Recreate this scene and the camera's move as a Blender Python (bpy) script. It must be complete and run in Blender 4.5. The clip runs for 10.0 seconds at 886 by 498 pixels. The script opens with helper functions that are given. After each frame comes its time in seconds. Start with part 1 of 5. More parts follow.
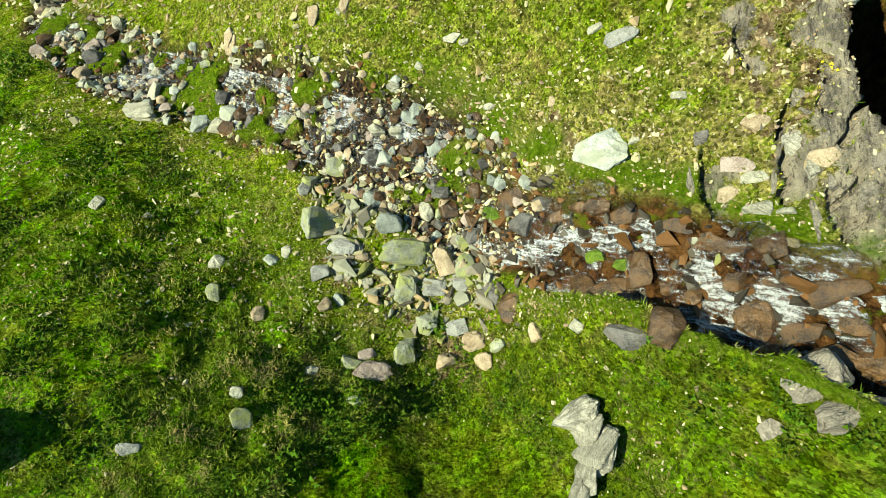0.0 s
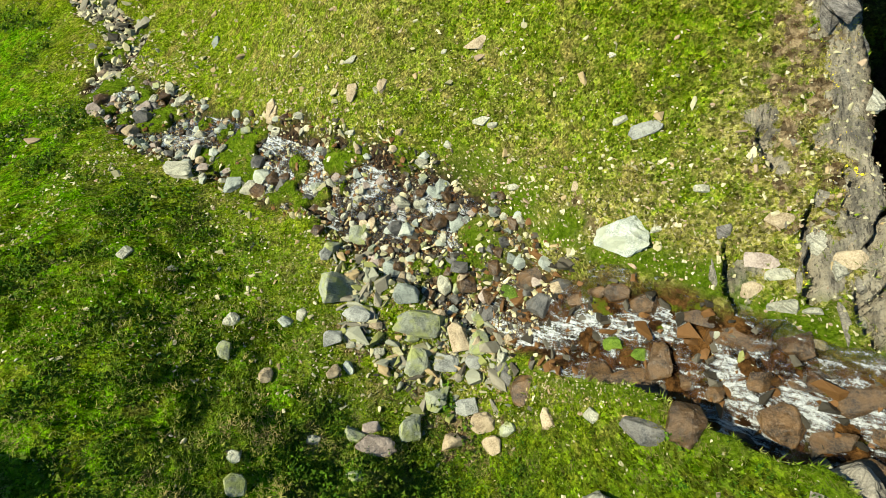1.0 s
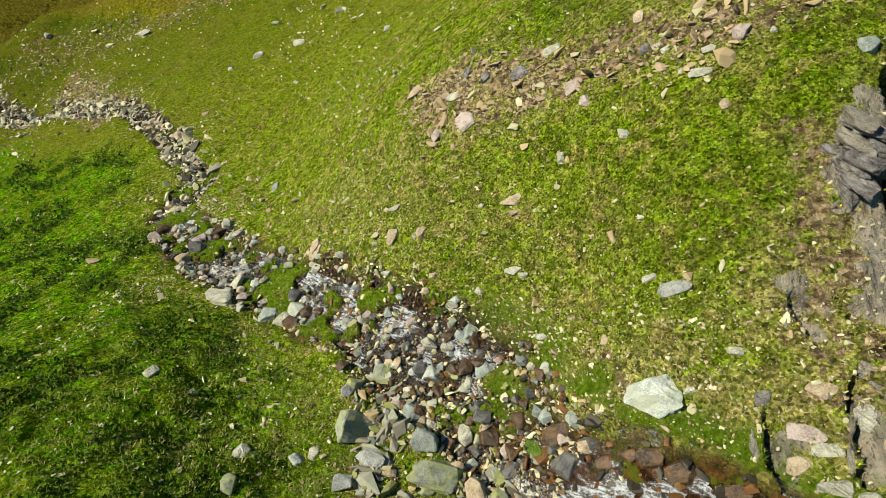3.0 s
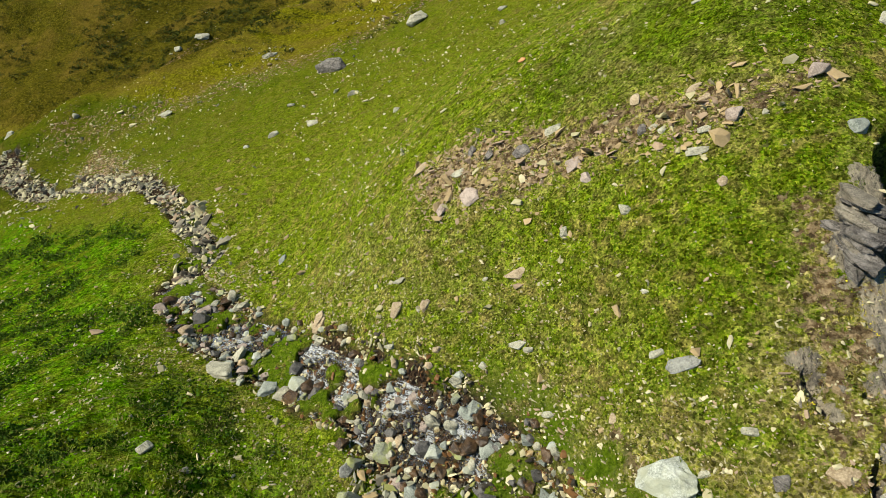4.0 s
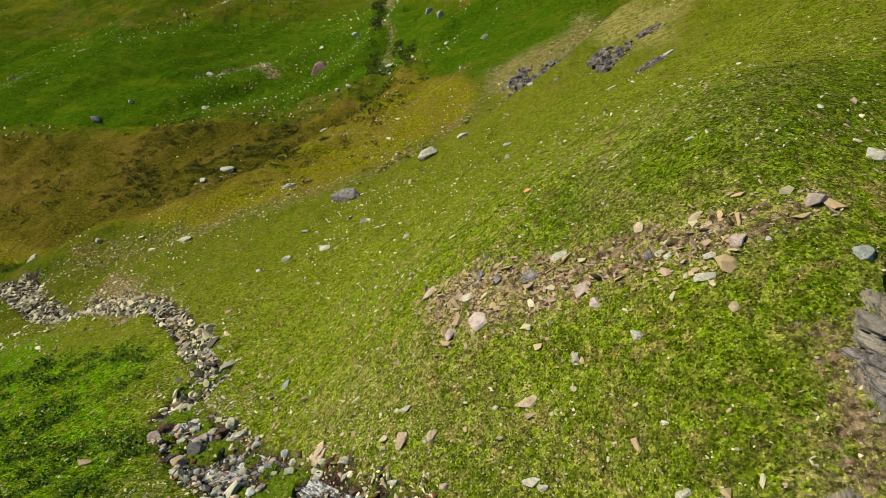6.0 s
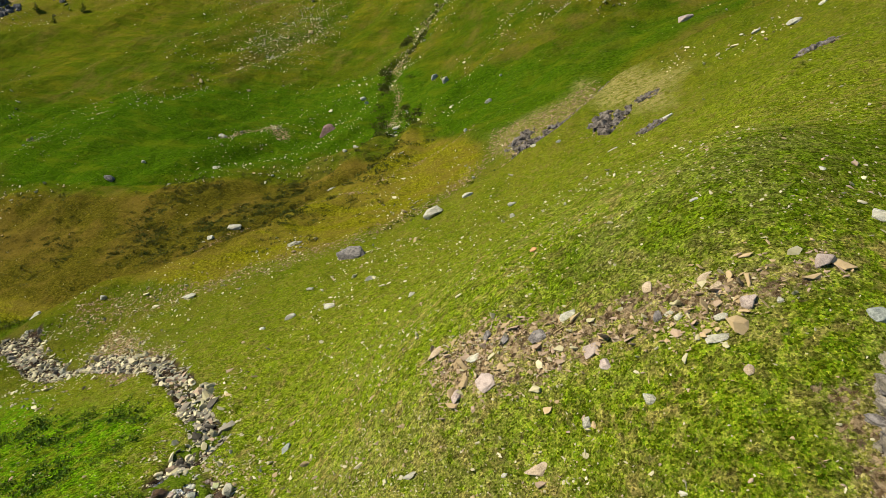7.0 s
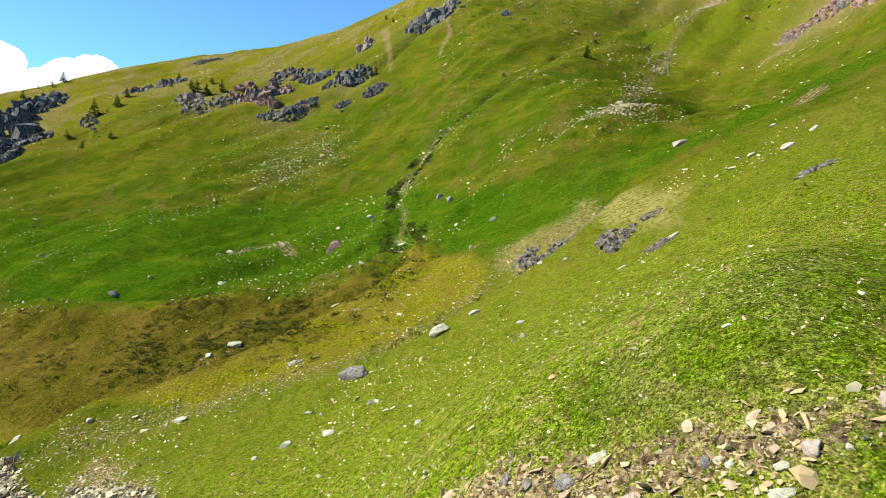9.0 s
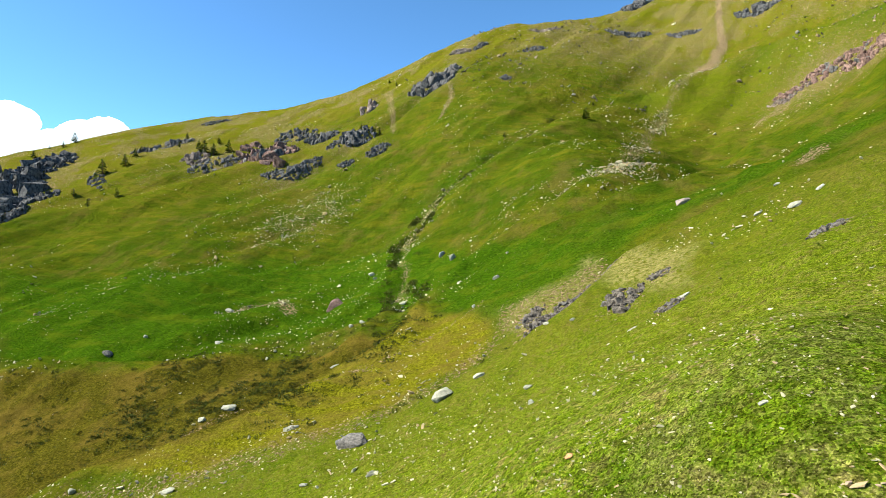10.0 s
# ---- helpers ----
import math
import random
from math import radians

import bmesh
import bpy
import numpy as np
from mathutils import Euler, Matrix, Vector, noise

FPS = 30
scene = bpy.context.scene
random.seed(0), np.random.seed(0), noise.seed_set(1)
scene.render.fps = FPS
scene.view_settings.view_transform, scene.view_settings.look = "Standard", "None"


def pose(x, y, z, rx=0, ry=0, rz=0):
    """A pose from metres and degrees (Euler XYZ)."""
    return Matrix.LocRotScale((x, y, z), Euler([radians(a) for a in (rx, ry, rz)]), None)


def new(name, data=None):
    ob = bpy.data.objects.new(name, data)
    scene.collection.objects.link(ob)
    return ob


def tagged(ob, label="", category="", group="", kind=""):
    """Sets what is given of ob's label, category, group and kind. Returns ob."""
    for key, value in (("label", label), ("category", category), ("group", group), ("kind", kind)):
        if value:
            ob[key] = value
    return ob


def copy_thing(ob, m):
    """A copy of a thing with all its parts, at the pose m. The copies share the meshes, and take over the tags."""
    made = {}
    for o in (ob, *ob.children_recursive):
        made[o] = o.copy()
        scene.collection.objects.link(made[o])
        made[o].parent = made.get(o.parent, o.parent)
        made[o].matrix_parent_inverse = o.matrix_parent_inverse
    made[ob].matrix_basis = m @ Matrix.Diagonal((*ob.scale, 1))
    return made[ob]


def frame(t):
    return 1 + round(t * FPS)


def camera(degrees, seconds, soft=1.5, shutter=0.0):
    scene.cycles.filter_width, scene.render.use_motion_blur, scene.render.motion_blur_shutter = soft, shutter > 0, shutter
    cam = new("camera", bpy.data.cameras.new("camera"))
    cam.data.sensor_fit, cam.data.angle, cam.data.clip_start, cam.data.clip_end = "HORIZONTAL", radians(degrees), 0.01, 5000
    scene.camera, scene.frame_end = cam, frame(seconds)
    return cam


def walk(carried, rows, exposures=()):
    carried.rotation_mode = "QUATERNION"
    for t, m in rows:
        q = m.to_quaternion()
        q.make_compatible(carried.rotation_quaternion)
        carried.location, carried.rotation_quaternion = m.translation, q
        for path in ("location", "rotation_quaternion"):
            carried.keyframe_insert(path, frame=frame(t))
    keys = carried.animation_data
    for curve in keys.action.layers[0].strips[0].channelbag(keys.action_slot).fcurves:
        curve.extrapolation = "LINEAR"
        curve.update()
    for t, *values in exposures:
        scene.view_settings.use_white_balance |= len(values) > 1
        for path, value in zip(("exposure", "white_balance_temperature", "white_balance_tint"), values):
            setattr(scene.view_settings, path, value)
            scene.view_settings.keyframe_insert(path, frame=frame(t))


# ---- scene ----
# ---------- camera ----------
cam = camera(79.2, 10.0, soft=0.6)
walk(cam, [
    (0.0, pose(0.000, 0.000, 0.000, 20.000, -0.000, 0.000)),
    (0.5, pose(-0.002, -0.026, -0.011, 24.057, 0.011, 2.297)),
    (1.0, pose(-0.004, -0.056, -0.056, 28.095, -0.029, 4.696)),
    (1.5, pose(-0.025, -0.198, -0.079, 32.216, -0.166, 7.032)),
    (2.0, pose(0.015, -0.330, -0.107, 36.231, -0.200, 8.627)),
    (2.5, pose(0.066, -0.457, -0.097, 40.249, -0.142, 9.588)),
    (4.0, pose(0.270, -0.549, -0.118, 52.261, 0.128, 11.059)),
    (4.5, pose(0.296, -0.488, -0.130, 55.791, 0.203, 11.316)),
    (5.0, pose(0.301, -0.462, -0.129, 59.033, 0.264, 11.453)),
    (5.5, pose(0.283, -0.466, -0.165, 62.275, 0.286, 11.719)),
    (7.0, pose(0.094, -0.400, -0.103, 71.612, 0.297, 12.464)),
    (7.5, pose(-0.055, -0.226, -0.075, 74.632, 0.312, 12.559)),
    (8.0, pose(-0.236, 0.127, -0.067, 77.667, 0.339, 12.631)),
    (8.5, pose(-0.484, 0.604, -0.042, 80.728, 0.324, 12.726)),
    (9.0, pose(-0.779, 1.244, 0.060, 83.761, 0.325, 12.815)),
    (9.5, pose(-1.075, 2.059, 0.232, 86.776, 0.353, 12.887)),
    (10.0, pose(-1.464, 2.977, 0.382, 89.806, 0.328, 12.961)),
], exposures=[(0.0, 1.14, 6900, -10), (1.0, 1.05, 6850, -3), (2.5, 0.82, 6750, 3), (4.0, 0.66, 6750, 5), (5.5, 0.61, 6800, 8), (7.0, 0.81, 6850, 10), (8.0, 1.17, 6600, 9), (10.0, 1.30, 6300, 5)])

# ---------- daylight ----------
SUN_HEIGHT, SUN_BEARING = 41.5, -108.0
world = bpy.data.worlds.new("sky")
scene.world = world
world.use_nodes = True
nodes, links = world.node_tree.nodes, world.node_tree.links
sky = nodes.new("ShaderNodeTexSky")
sky.sky_type, sky.sun_disc = "NISHITA", False
sky.sun_elevation, sky.sun_rotation = radians(SUN_HEIGHT), radians(SUN_BEARING)
sky.altitude, sky.air_density, sky.dust_density, sky.ozone_density = 2600, 0.75, 0.0, 2.5
thin = nodes.new("ShaderNodeMix")
thin.data_type, thin.blend_type = "RGBA", "MULTIPLY"
thin.inputs[0].default_value = 1.0
thin.inputs[7].default_value = (0.70, 1.0, 1.08, 1)
links.new(sky.outputs[0], thin.inputs[6])
links.new(thin.outputs[2], nodes["Background"].inputs[0])
nodes["Background"].inputs[1].default_value = 0.120
lamp = bpy.data.lights.new("sun", "SUN")
lamp.energy, lamp.angle, lamp.color = 5.0, radians(0.53), (1.0, 0.93, 0.80)
sun = new("sun", lamp)
sun.rotation_euler = Euler((radians(90 - SUN_HEIGHT), 0, radians(180 - SUN_BEARING)))
# ---------- materials ----------
class Shader:
    """A small hand for wiring one node material."""

    def __init__(self, name):
        self.mat = bpy.data.materials.new(name)
        self.mat.use_nodes = True
        self.tree = self.mat.node_tree
        self.out = self.tree.nodes["Principled BSDF"]
        self.out.inputs["Specular IOR Level"].default_value = 0.08

    def node(self, idname, **sets):
        n = self.tree.nodes.new(idname)
        for key, value in sets.items():
            if key == "blend":
                n.blend_type = value
            elif key == "op":
                n.operation = value
            elif key == "kind":
                n.data_type = value
        return n

    def link(self, a, b):
        self.tree.links.new(a, b)

    def feed(self, socket, value):
        if isinstance(value, (int, float, tuple)):
            socket.default_value = value if not isinstance(value, tuple) or len(value) == 4 or len(socket.default_value) == 3 else (*value, 1)
        else:
            self.link(value, socket)

    def where(self):
        return self.node("ShaderNodeNewGeometry").outputs["Position"]

    def noise(self, scale, detail=4, rough=0.55, at=None, stretch=None):
        n = self.node("ShaderNodeTexNoise")
        n.inputs["Scale"].default_value, n.inputs["Detail"].default_value, n.inputs["Roughness"].default_value = scale, detail, rough
        at = at or self.where()
        if stretch:
            m = self.node("ShaderNodeMapping")
            m.inputs["Scale"].default_value = stretch
            self.link(at, m.inputs[0])
            at = m.outputs[0]
        self.link(at, n.inputs["Vector"])
        return n.outputs["Fac"]

    def cells(self, scale, at=None, feature="F1"):
        n = self.node("ShaderNodeTexVoronoi")
        n.feature = feature
        n.inputs["Scale"].default_value = scale
        self.link(at or self.where(), n.inputs["Vector"])
        return n.outputs["Distance"]

    def mottle(self, scale, lo, hi, stretch=None):
        """A grey that jumps from cell to cell between lo and hi."""
        n = self.node("ShaderNodeTexVoronoi")
        n.inputs["Scale"].default_value = scale
        at = self.where()
        if stretch:
            m = self.node("ShaderNodeMapping")
            m.inputs["Scale"].default_value = stretch
            self.link(at, m.inputs[0])
            at = m.outputs[0]
        self.link(at, n.inputs["Vector"])
        part = self.node("ShaderNodeSeparateColor")
        self.link(n.outputs["Color"], part.inputs[0])
        grey = self.node("ShaderNodeCombineColor")
        value = self.ramp(part.outputs[0], 0, 1, (lo, hi))
        for i in range(3):
            self.link(value, grey.inputs[i])
        return grey.outputs[0]

    def ramp(self, fac, lo, hi, to=(0.0, 1.0)):
        n = self.node("ShaderNodeMapRange")
        for i, v in enumerate((lo, hi, *to)):
            n.inputs[i + 1].default_value = v
        self.link(fac, n.inputs[0])
        return n.outputs[0]

    def math(self, op, a, b=0.0):
        n = self.node("ShaderNodeMath", op=op)
        self.feed(n.inputs[0], a)
        self.feed(n.inputs[1], b)
        return n.outputs[0]

    def mix(self, fac, a, b, blend="MIX"):
        n = self.node("ShaderNodeMix", kind="RGBA")
        n.blend_type = blend
        self.feed(n.inputs[0], fac)
        self.feed(n.inputs[6], a)
        self.feed(n.inputs[7], b)
        return n.outputs[2]

    def attr(self, name):
        n = self.node("ShaderNodeAttribute")
        n.attribute_name = name
        return n.outputs["Fac"]

    def island(self):
        return self.node("ShaderNodeNewGeometry").outputs["Random Per Island"]

    def each(self):
        return self.node("ShaderNodeObjectInfo").outputs["Random"]

    def bump(self, height, strength, distance):
        n = self.node("ShaderNodeBump")
        n.inputs["Strength"].default_value, n.inputs["Distance"].default_value = strength, distance
        self.link(height, n.inputs["Height"])
        self.link(n.outputs[0], self.out.inputs["Normal"])
        return self

    def finish(self, colour, rough):
        self.feed(self.out.inputs["Base Color"], colour)
        self.feed(self.out.inputs["Roughness"], rough)
        return self.mat


def meadow():
    s = Shader("meadow")
    s.out.inputs["Specular IOR Level"].default_value = 0.0
    fine, tuft, patch, broad, drift = s.noise(11, 5, 0.7), s.noise(2.4, 6, 0.68), s.noise(0.45, 6, 0.65), s.noise(0.035, 6, 0.65), s.noise(0.22, 7, 0.7, stretch=(0.28, 1.0, 1.0))
    # short grass near by: green tussocks among straw-coloured ones
    green = s.mix(s.ramp(tuft, 0.36, 0.64), (0.046, 0.101, 0.0026), (0.130, 0.191, 0.0062))
    green = s.mix(s.ramp(fine, 0.48, 0.62, (0, 0.75)), green, (0.277, 0.286, 0.0220))
    green = s.mix(s.math("MULTIPLY", s.ramp(s.noise(1.25, 7, 0.7), 0.47, 0.57), s.ramp(patch, 0.38, 0.62, (0.10, 0.70))), green, s.mix(s.ramp(fine, 0.40, 0.60), (0.156, 0.110, 0.0308), (0.351, 0.258, 0.0935)))
    # the turf of the open slope
    turf = s.mix(s.ramp(tuft, 0.34, 0.66), (0.028, 0.053, 0.0018), (0.079, 0.108, 0.0054))
    turf = s.mix(s.ramp(drift, 0.44, 0.58, (0, 0.75)), turf, (0.110, 0.106, 0.0063))
    turf = s.mix(s.ramp(broad, 0.42, 0.58, (0, 0.6)), turf, (0.029, 0.057, 0.0024))
    turf = s.mix(s.ramp(s.noise(0.09, 7, 0.72, stretch=(1.0, 0.45, 1.0)), 0.50, 0.62, (0, 0.55)), turf, (0.110, 0.084, 0.0180))
    green = s.mix(s.attr("turf"), green, turf)
    # deep green of lush grass, also used where shade is painted on the folds
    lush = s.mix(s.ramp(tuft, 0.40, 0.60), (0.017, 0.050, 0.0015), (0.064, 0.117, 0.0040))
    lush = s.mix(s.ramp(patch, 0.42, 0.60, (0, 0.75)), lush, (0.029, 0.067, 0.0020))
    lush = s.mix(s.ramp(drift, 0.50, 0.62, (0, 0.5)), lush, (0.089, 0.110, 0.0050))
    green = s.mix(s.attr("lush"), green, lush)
    speck = s.noise(1.0, 6, 0.75)
    green = s.mix(s.ramp(speck, 0.35, 0.43, (0.6, 0)), green, (0.017, 0.034, 0.0015))
    olive = s.mix(s.ramp(tuft, 0.40, 0.60), (0.070, 0.071, 0.0033), (0.189, 0.179, 0.0091))
    olive = s.mix(s.ramp(drift, 0.45, 0.58, (0, 0.65)), olive, (0.138, 0.101, 0.0182))
    knoll = s.mix(s.ramp(tuft, 0.38, 0.62), (0.034, 0.036, 0.003), (0.112, 0.092, 0.010))
    olive = s.mix(s.attr("knoll"), olive, s.mix(s.ramp(s.noise(0.06, 6, 0.7), 0.46, 0.60), knoll, (0.120, 0.088, 0.014)))
    green = s.mix(s.attr("olive"), green, olive)
    straw = s.mix(s.ramp(fine, 0.42, 0.60), (0.168, 0.156, 0.0180), (0.33, 0.275, 0.125))
    green = s.mix(s.math("MULTIPLY", s.attr("dry"), s.ramp(s.noise(1.3, 6, 0.7), 0.40, 0.54)), green, straw)
    heath = s.mix(s.ramp(tuft, 0.40, 0.60), (0.022, 0.071, 0.0014), (0.121, 0.249, 0.0053))
    heath = s.mix(s.ramp(s.noise(0.7, 6, 0.7), 0.52, 0.60, (0, 0.7)), heath, (0.112, 0.128, 0.0077))
    green = s.mix(s.math("MULTIPLY", s.attr("heath"), s.ramp(s.noise(0.9, 5, 0.65), 0.38, 0.52)), green, heath)
    for scale, lo, hi, stretch in ((11.0, 0.35, 1.65, None), (4.2, 0.58, 1.42, None), (1.1, 0.86, 1.14, (1.0, 0.6, 1.0))):
        green = s.mix(s.ramp(s.attr("turf"), 0, 0.5, (1.0, 0.4)), green, s.mottle(scale, lo, hi, stretch), "MULTIPLY")
    soil = s.mix(s.ramp(s.noise(3.5, 6, 0.7), 0.42, 0.58), (0.095, 0.060, 0.028), (0.29, 0.215, 0.120))
    soil = s.mix(1.0, soil, s.mottle(4.5, 0.4, 1.6), "MULTIPLY")
    green = s.mix(s.ramp(s.math("ADD", s.attr("bare"), s.ramp(s.noise(1.6, 6, 0.7), 0.38, 0.62, (-0.45, 0.45))), 0.42, 0.58), green, soil)
    # open slate, veined along its beds
    slate = s.mix(s.ramp(s.noise(1.6, 7, 0.72, stretch=(1.6, 0.4, 1.0)), 0.40, 0.60), (0.142, 0.125, 0.1000), (0.419, 0.359, 0.2562))
    slate = s.mix(s.ramp(s.noise(7.0, 6, 0.7, stretch=(1.8, 0.35, 1.0)), 0.40, 0.46, (0.75, 0)), slate, (0.045, 0.040, 0.034))
    slate = s.mix(s.ramp(s.noise(2.2, 6, 0.7), 0.56, 0.63, (0, 0.8)), slate, (0.36, 0.315, 0.215))
    green = s.mix(s.ramp(s.math("ADD", s.attr("rock"), s.ramp(s.noise(1.1, 7, 0.72), 0.38, 0.62, (-0.55, 0.35))), 0.42, 0.52), green, slate)
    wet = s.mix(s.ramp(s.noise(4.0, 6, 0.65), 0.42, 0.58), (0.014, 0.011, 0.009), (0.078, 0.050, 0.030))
    rust = s.mix(s.ramp(s.noise(1.7, 7, 0.65), 0.42, 0.58), (0.026, 0.013, 0.006), (0.150, 0.070, 0.022))
    rust = s.mix(s.ramp(s.noise(0.9, 5, 0.65), 0.57, 0.64), rust, (0.10, 0.12, 0.01))
    wet = s.mix(s.attr("rusty"), wet, rust)
    # dark tone of the wet stream bed, and of the shade painted into the cleft
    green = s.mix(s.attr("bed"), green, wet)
    green = s.mix(s.math("MULTIPLY", s.attr("moss"), s.ramp(s.noise(1.2, 4, 0.6), 0.36, 0.50)), green, s.mix(s.ramp(s.noise(5.0, 6, 0.7), 0.40, 0.60), (0.050, 0.092, 0.004), (0.130, 0.195, 0.012)))
    relief = s.math("ADD", fine, s.math("MULTIPLY", tuft, 1.2))
    relief = s.math("ADD", relief, s.math("MULTIPLY", patch, 1.6))
    swell = s.math("ADD", s.math("MULTIPLY", drift, 5.0), s.math("MULTIPLY", s.noise(0.11, 6, 0.65, stretch=(1.0, 0.35, 1.0)), 9.0))
    s.bump(s.math("ADD", relief, s.math("MULTIPLY", swell, s.attr("turf"))), 1.0, 0.25)
    return s.finish(green, 0.95)


M_MEADOW = meadow()
# ---------- the lie of the land ----------
POLE_Y = -12.0
BEARINGS = np.array([-80, -56, -38, -24, -10, 2, 14, 28, 50, 85, 180.0])
NEAREST, FARTHEST = 9.0, 1600.0
GRADES = np.array([
    [-2.235, -2.305, -2.253, -2.143, -2.26, -2.339, -2.178, -2.198, -2.234, -2.086, -2.108],
    [-1.238, -1.107, -1.092, -1.263, -1.431, -1.569, -1.409, -1.131, -0.929, -0.976, -1.169],
    [-0.672, -0.679, -0.742, -0.954, -0.809, -0.791, -0.461, -0.425, -0.25, -0.29, -0.515],
    [-0.516, -0.688, -0.671, -0.684, -0.254, -0.115, 0.048, -0.212, 0.007, 0.027, -0.227],
    [-0.49, -0.559, -0.449, -0.409, -0.337, -0.232, -0.112, 0.015, 0.174, 0.093, -0.207],
    [-0.439, -0.491, -0.379, -0.254, -0.157, -0.032, 0.12, 0.238, 0.27, 0.115, -0.193],
    [-0.31, -0.221, -0.037, -0.179, 0.04, 0.213, 0.035, 0.215, 0.332, 0.183, -0.13],
    [-0.171, -0.001, 0.084, 0.159, 0.297, 0.225, 0.065, 0.301, 0.376, 0.208, -0.084],
    [-0.071, 0.139, 0.292, 0.332, 0.508, 0.516, 0.614, 0.597, 0.384, 0.173, -0.037],
    [-0.01, 0.057, 0.079, -0.063, -0.129, -0.06, 0.139, 0.274, 0.225, 0.123, 0.022],
    [0.069, -0.006, -0.159, -0.389, -0.564, -0.563, -0.408, -0.189, -0.014, 0.074, 0.095],
])


def spline_weights(u):
    i = np.floor(u).astype(int)
    q = u - i
    return i, ((1 - q) ** 3 / 6, (3 * q ** 3 - 6 * q ** 2 + 4) / 6, (-3 * q ** 3 + 3 * q ** 2 + 3 * q + 1) / 6, q ** 3 / 6)


def hillside(x, y):
    """The broad slope: a smooth surface of grades by bearing and distance."""
    dy = y - POLE_Y
    r = np.maximum(np.hypot(x, dy), NEAREST)
    stops = np.concatenate([[BEARINGS[-1] - 360], BEARINGS, [BEARINGS[0] + 360]])
    ua = np.interp(np.degrees(np.arctan2(x, dy)), stops, np.arange(-1, len(BEARINGS) + 1))
    rows, cols = GRADES.shape
    ur = np.clip(np.log(r / NEAREST) / math.log(FARTHEST / NEAREST), 0, 1) * (rows - 1)
    ir, wr = spline_weights(ur)
    ia, wa = spline_weights(ua)
    z = np.zeros_like(r)
    for p in range(4):
        for q in range(4):
            z += GRADES[np.clip(ir + p - 1, 0, rows - 1), (ia + q - 1) % cols] * wr[p] * wa[q]
    return z * r


def lattice(ix, iy, seed):
    h = (ix * 374761393 + iy * 668265263 + seed * 974634777) & 0xFFFFFFFF
    h = ((h ^ (h >> 13)) * 1274126177) & 0xFFFFFFFF
    return ((h ^ (h >> 16)) & 0xFFFF) / 32767.5 - 1


def ripple(x, y, size, seed):
    """Smooth noise from -1 to 1 with swells of the given size in metres."""
    u, v = x / size, y / size
    ix, iy = np.floor(u).astype(np.int64), np.floor(v).astype(np.int64)
    a, b = u - ix, v - iy
    a, b = a * a * a * (a * (a * 6 - 15) + 10), b * b * b * (b * (b * 6 - 15) + 10)
    low = lattice(ix, iy, seed) * (1 - a) + lattice(ix + 1, iy, seed) * a
    high = lattice(ix, iy + 1, seed) * (1 - a) + lattice(ix + 1, iy + 1, seed) * a
    return low * (1 - b) + high * b


def smooth(lo, hi, v):
    q = np.clip((v - lo) / (hi - lo), 0, 1)
    return q * q * (3 - 2 * q)


def along(x, y, course):
    """Distance to a course of (x, y, half width), in half widths, and how far along it lies (0 to 1)."""
    best, where = np.full(x.shape, 1e9), np.zeros(x.shape)
    n = len(course) - 1
    for i in range(n):
        (x0, y0, w0), (x1, y1, w1) = course[i], course[i + 1]
        dx, dy = x1 - x0, y1 - y0
        s = np.clip(((x - x0) * dx + (y - y0) * dy) / (dx * dx + dy * dy), 0, 1)
        d = np.hypot(x - x0 - s * dx, y - y0 - s * dy) / (w0 + (w1 - w0) * s)
        near = d < best
        best, where = np.where(near, d, best), np.where(near, (i + s) / n, where)
    return best, where


def inside(x, y, ring, soft):
    """1 inside a ring of (x, y) corners, 0 outside, with a soft rim that wanders."""
    odd, near = np.zeros(x.shape, bool), np.full(x.shape, 1e9)
    for (x0, y0), (x1, y1) in zip(ring, ring[1:] + ring[:1]):
        odd ^= ((y0 > y) != (y1 > y)) & (x < (x1 - x0) * (y - y0) / (y1 - y0 + 1e-9) + x0)
        dx, dy = x1 - x0, y1 - y0
        s = np.clip(((x - x0) * dx + (y - y0) * dy) / (dx * dx + dy * dy + 1e-9), 0, 1)
        near = np.minimum(near, np.hypot(x - x0 - s * dx, y - y0 - s * dy))
    return smooth(-soft, soft, np.where(odd, near, -near) + 0.7 * soft * ripple(x, y, 2.5 * soft, 77))


# the stream, from the cascade on the slope down to the basin, with half its width
STREAM = [(15.5, 0.2, 1.9), (13.2, 1.8, 1.9), (12.0, 2.7, 1.9), (10.2, 3.8, 1.8), (8.4, 4.9, 1.8), (6.4, 6.4, 1.8), (3.8, 7.7, 1.9), (1.6, 9.3, 2.1), (-0.9, 11.7, 2.4),
          (-4.2, 13.5, 2.5), (-8.6, 15.9, 2.5), (-14.8, 19.2, 2.5), (-21.1, 22.6, 2.4), (-28.3, 28.2, 2.2), (-28.6, 33.6, 1.9), (-36.8, 41.5, 1.9), (-51.2, 53.0, 2.1),
          (-64.0, 57.0, 1.9), (-74.0, 58.2, 2.0), (-87.0, 63.0, 2.3), (-94.0, 69.0, 2.8), (-108.0, 66.0, 2.0), (-140.0, 60.0, 2.0)]
# the cleft beside the slate rib
CLEFT = [(17.6, 5.6, 3.0), (16.0, 8.0, 3.2), (14.9, 12.0, 3.3), (14.4, 16.0, 2.8), (13.4, 18.6, 1.5)]


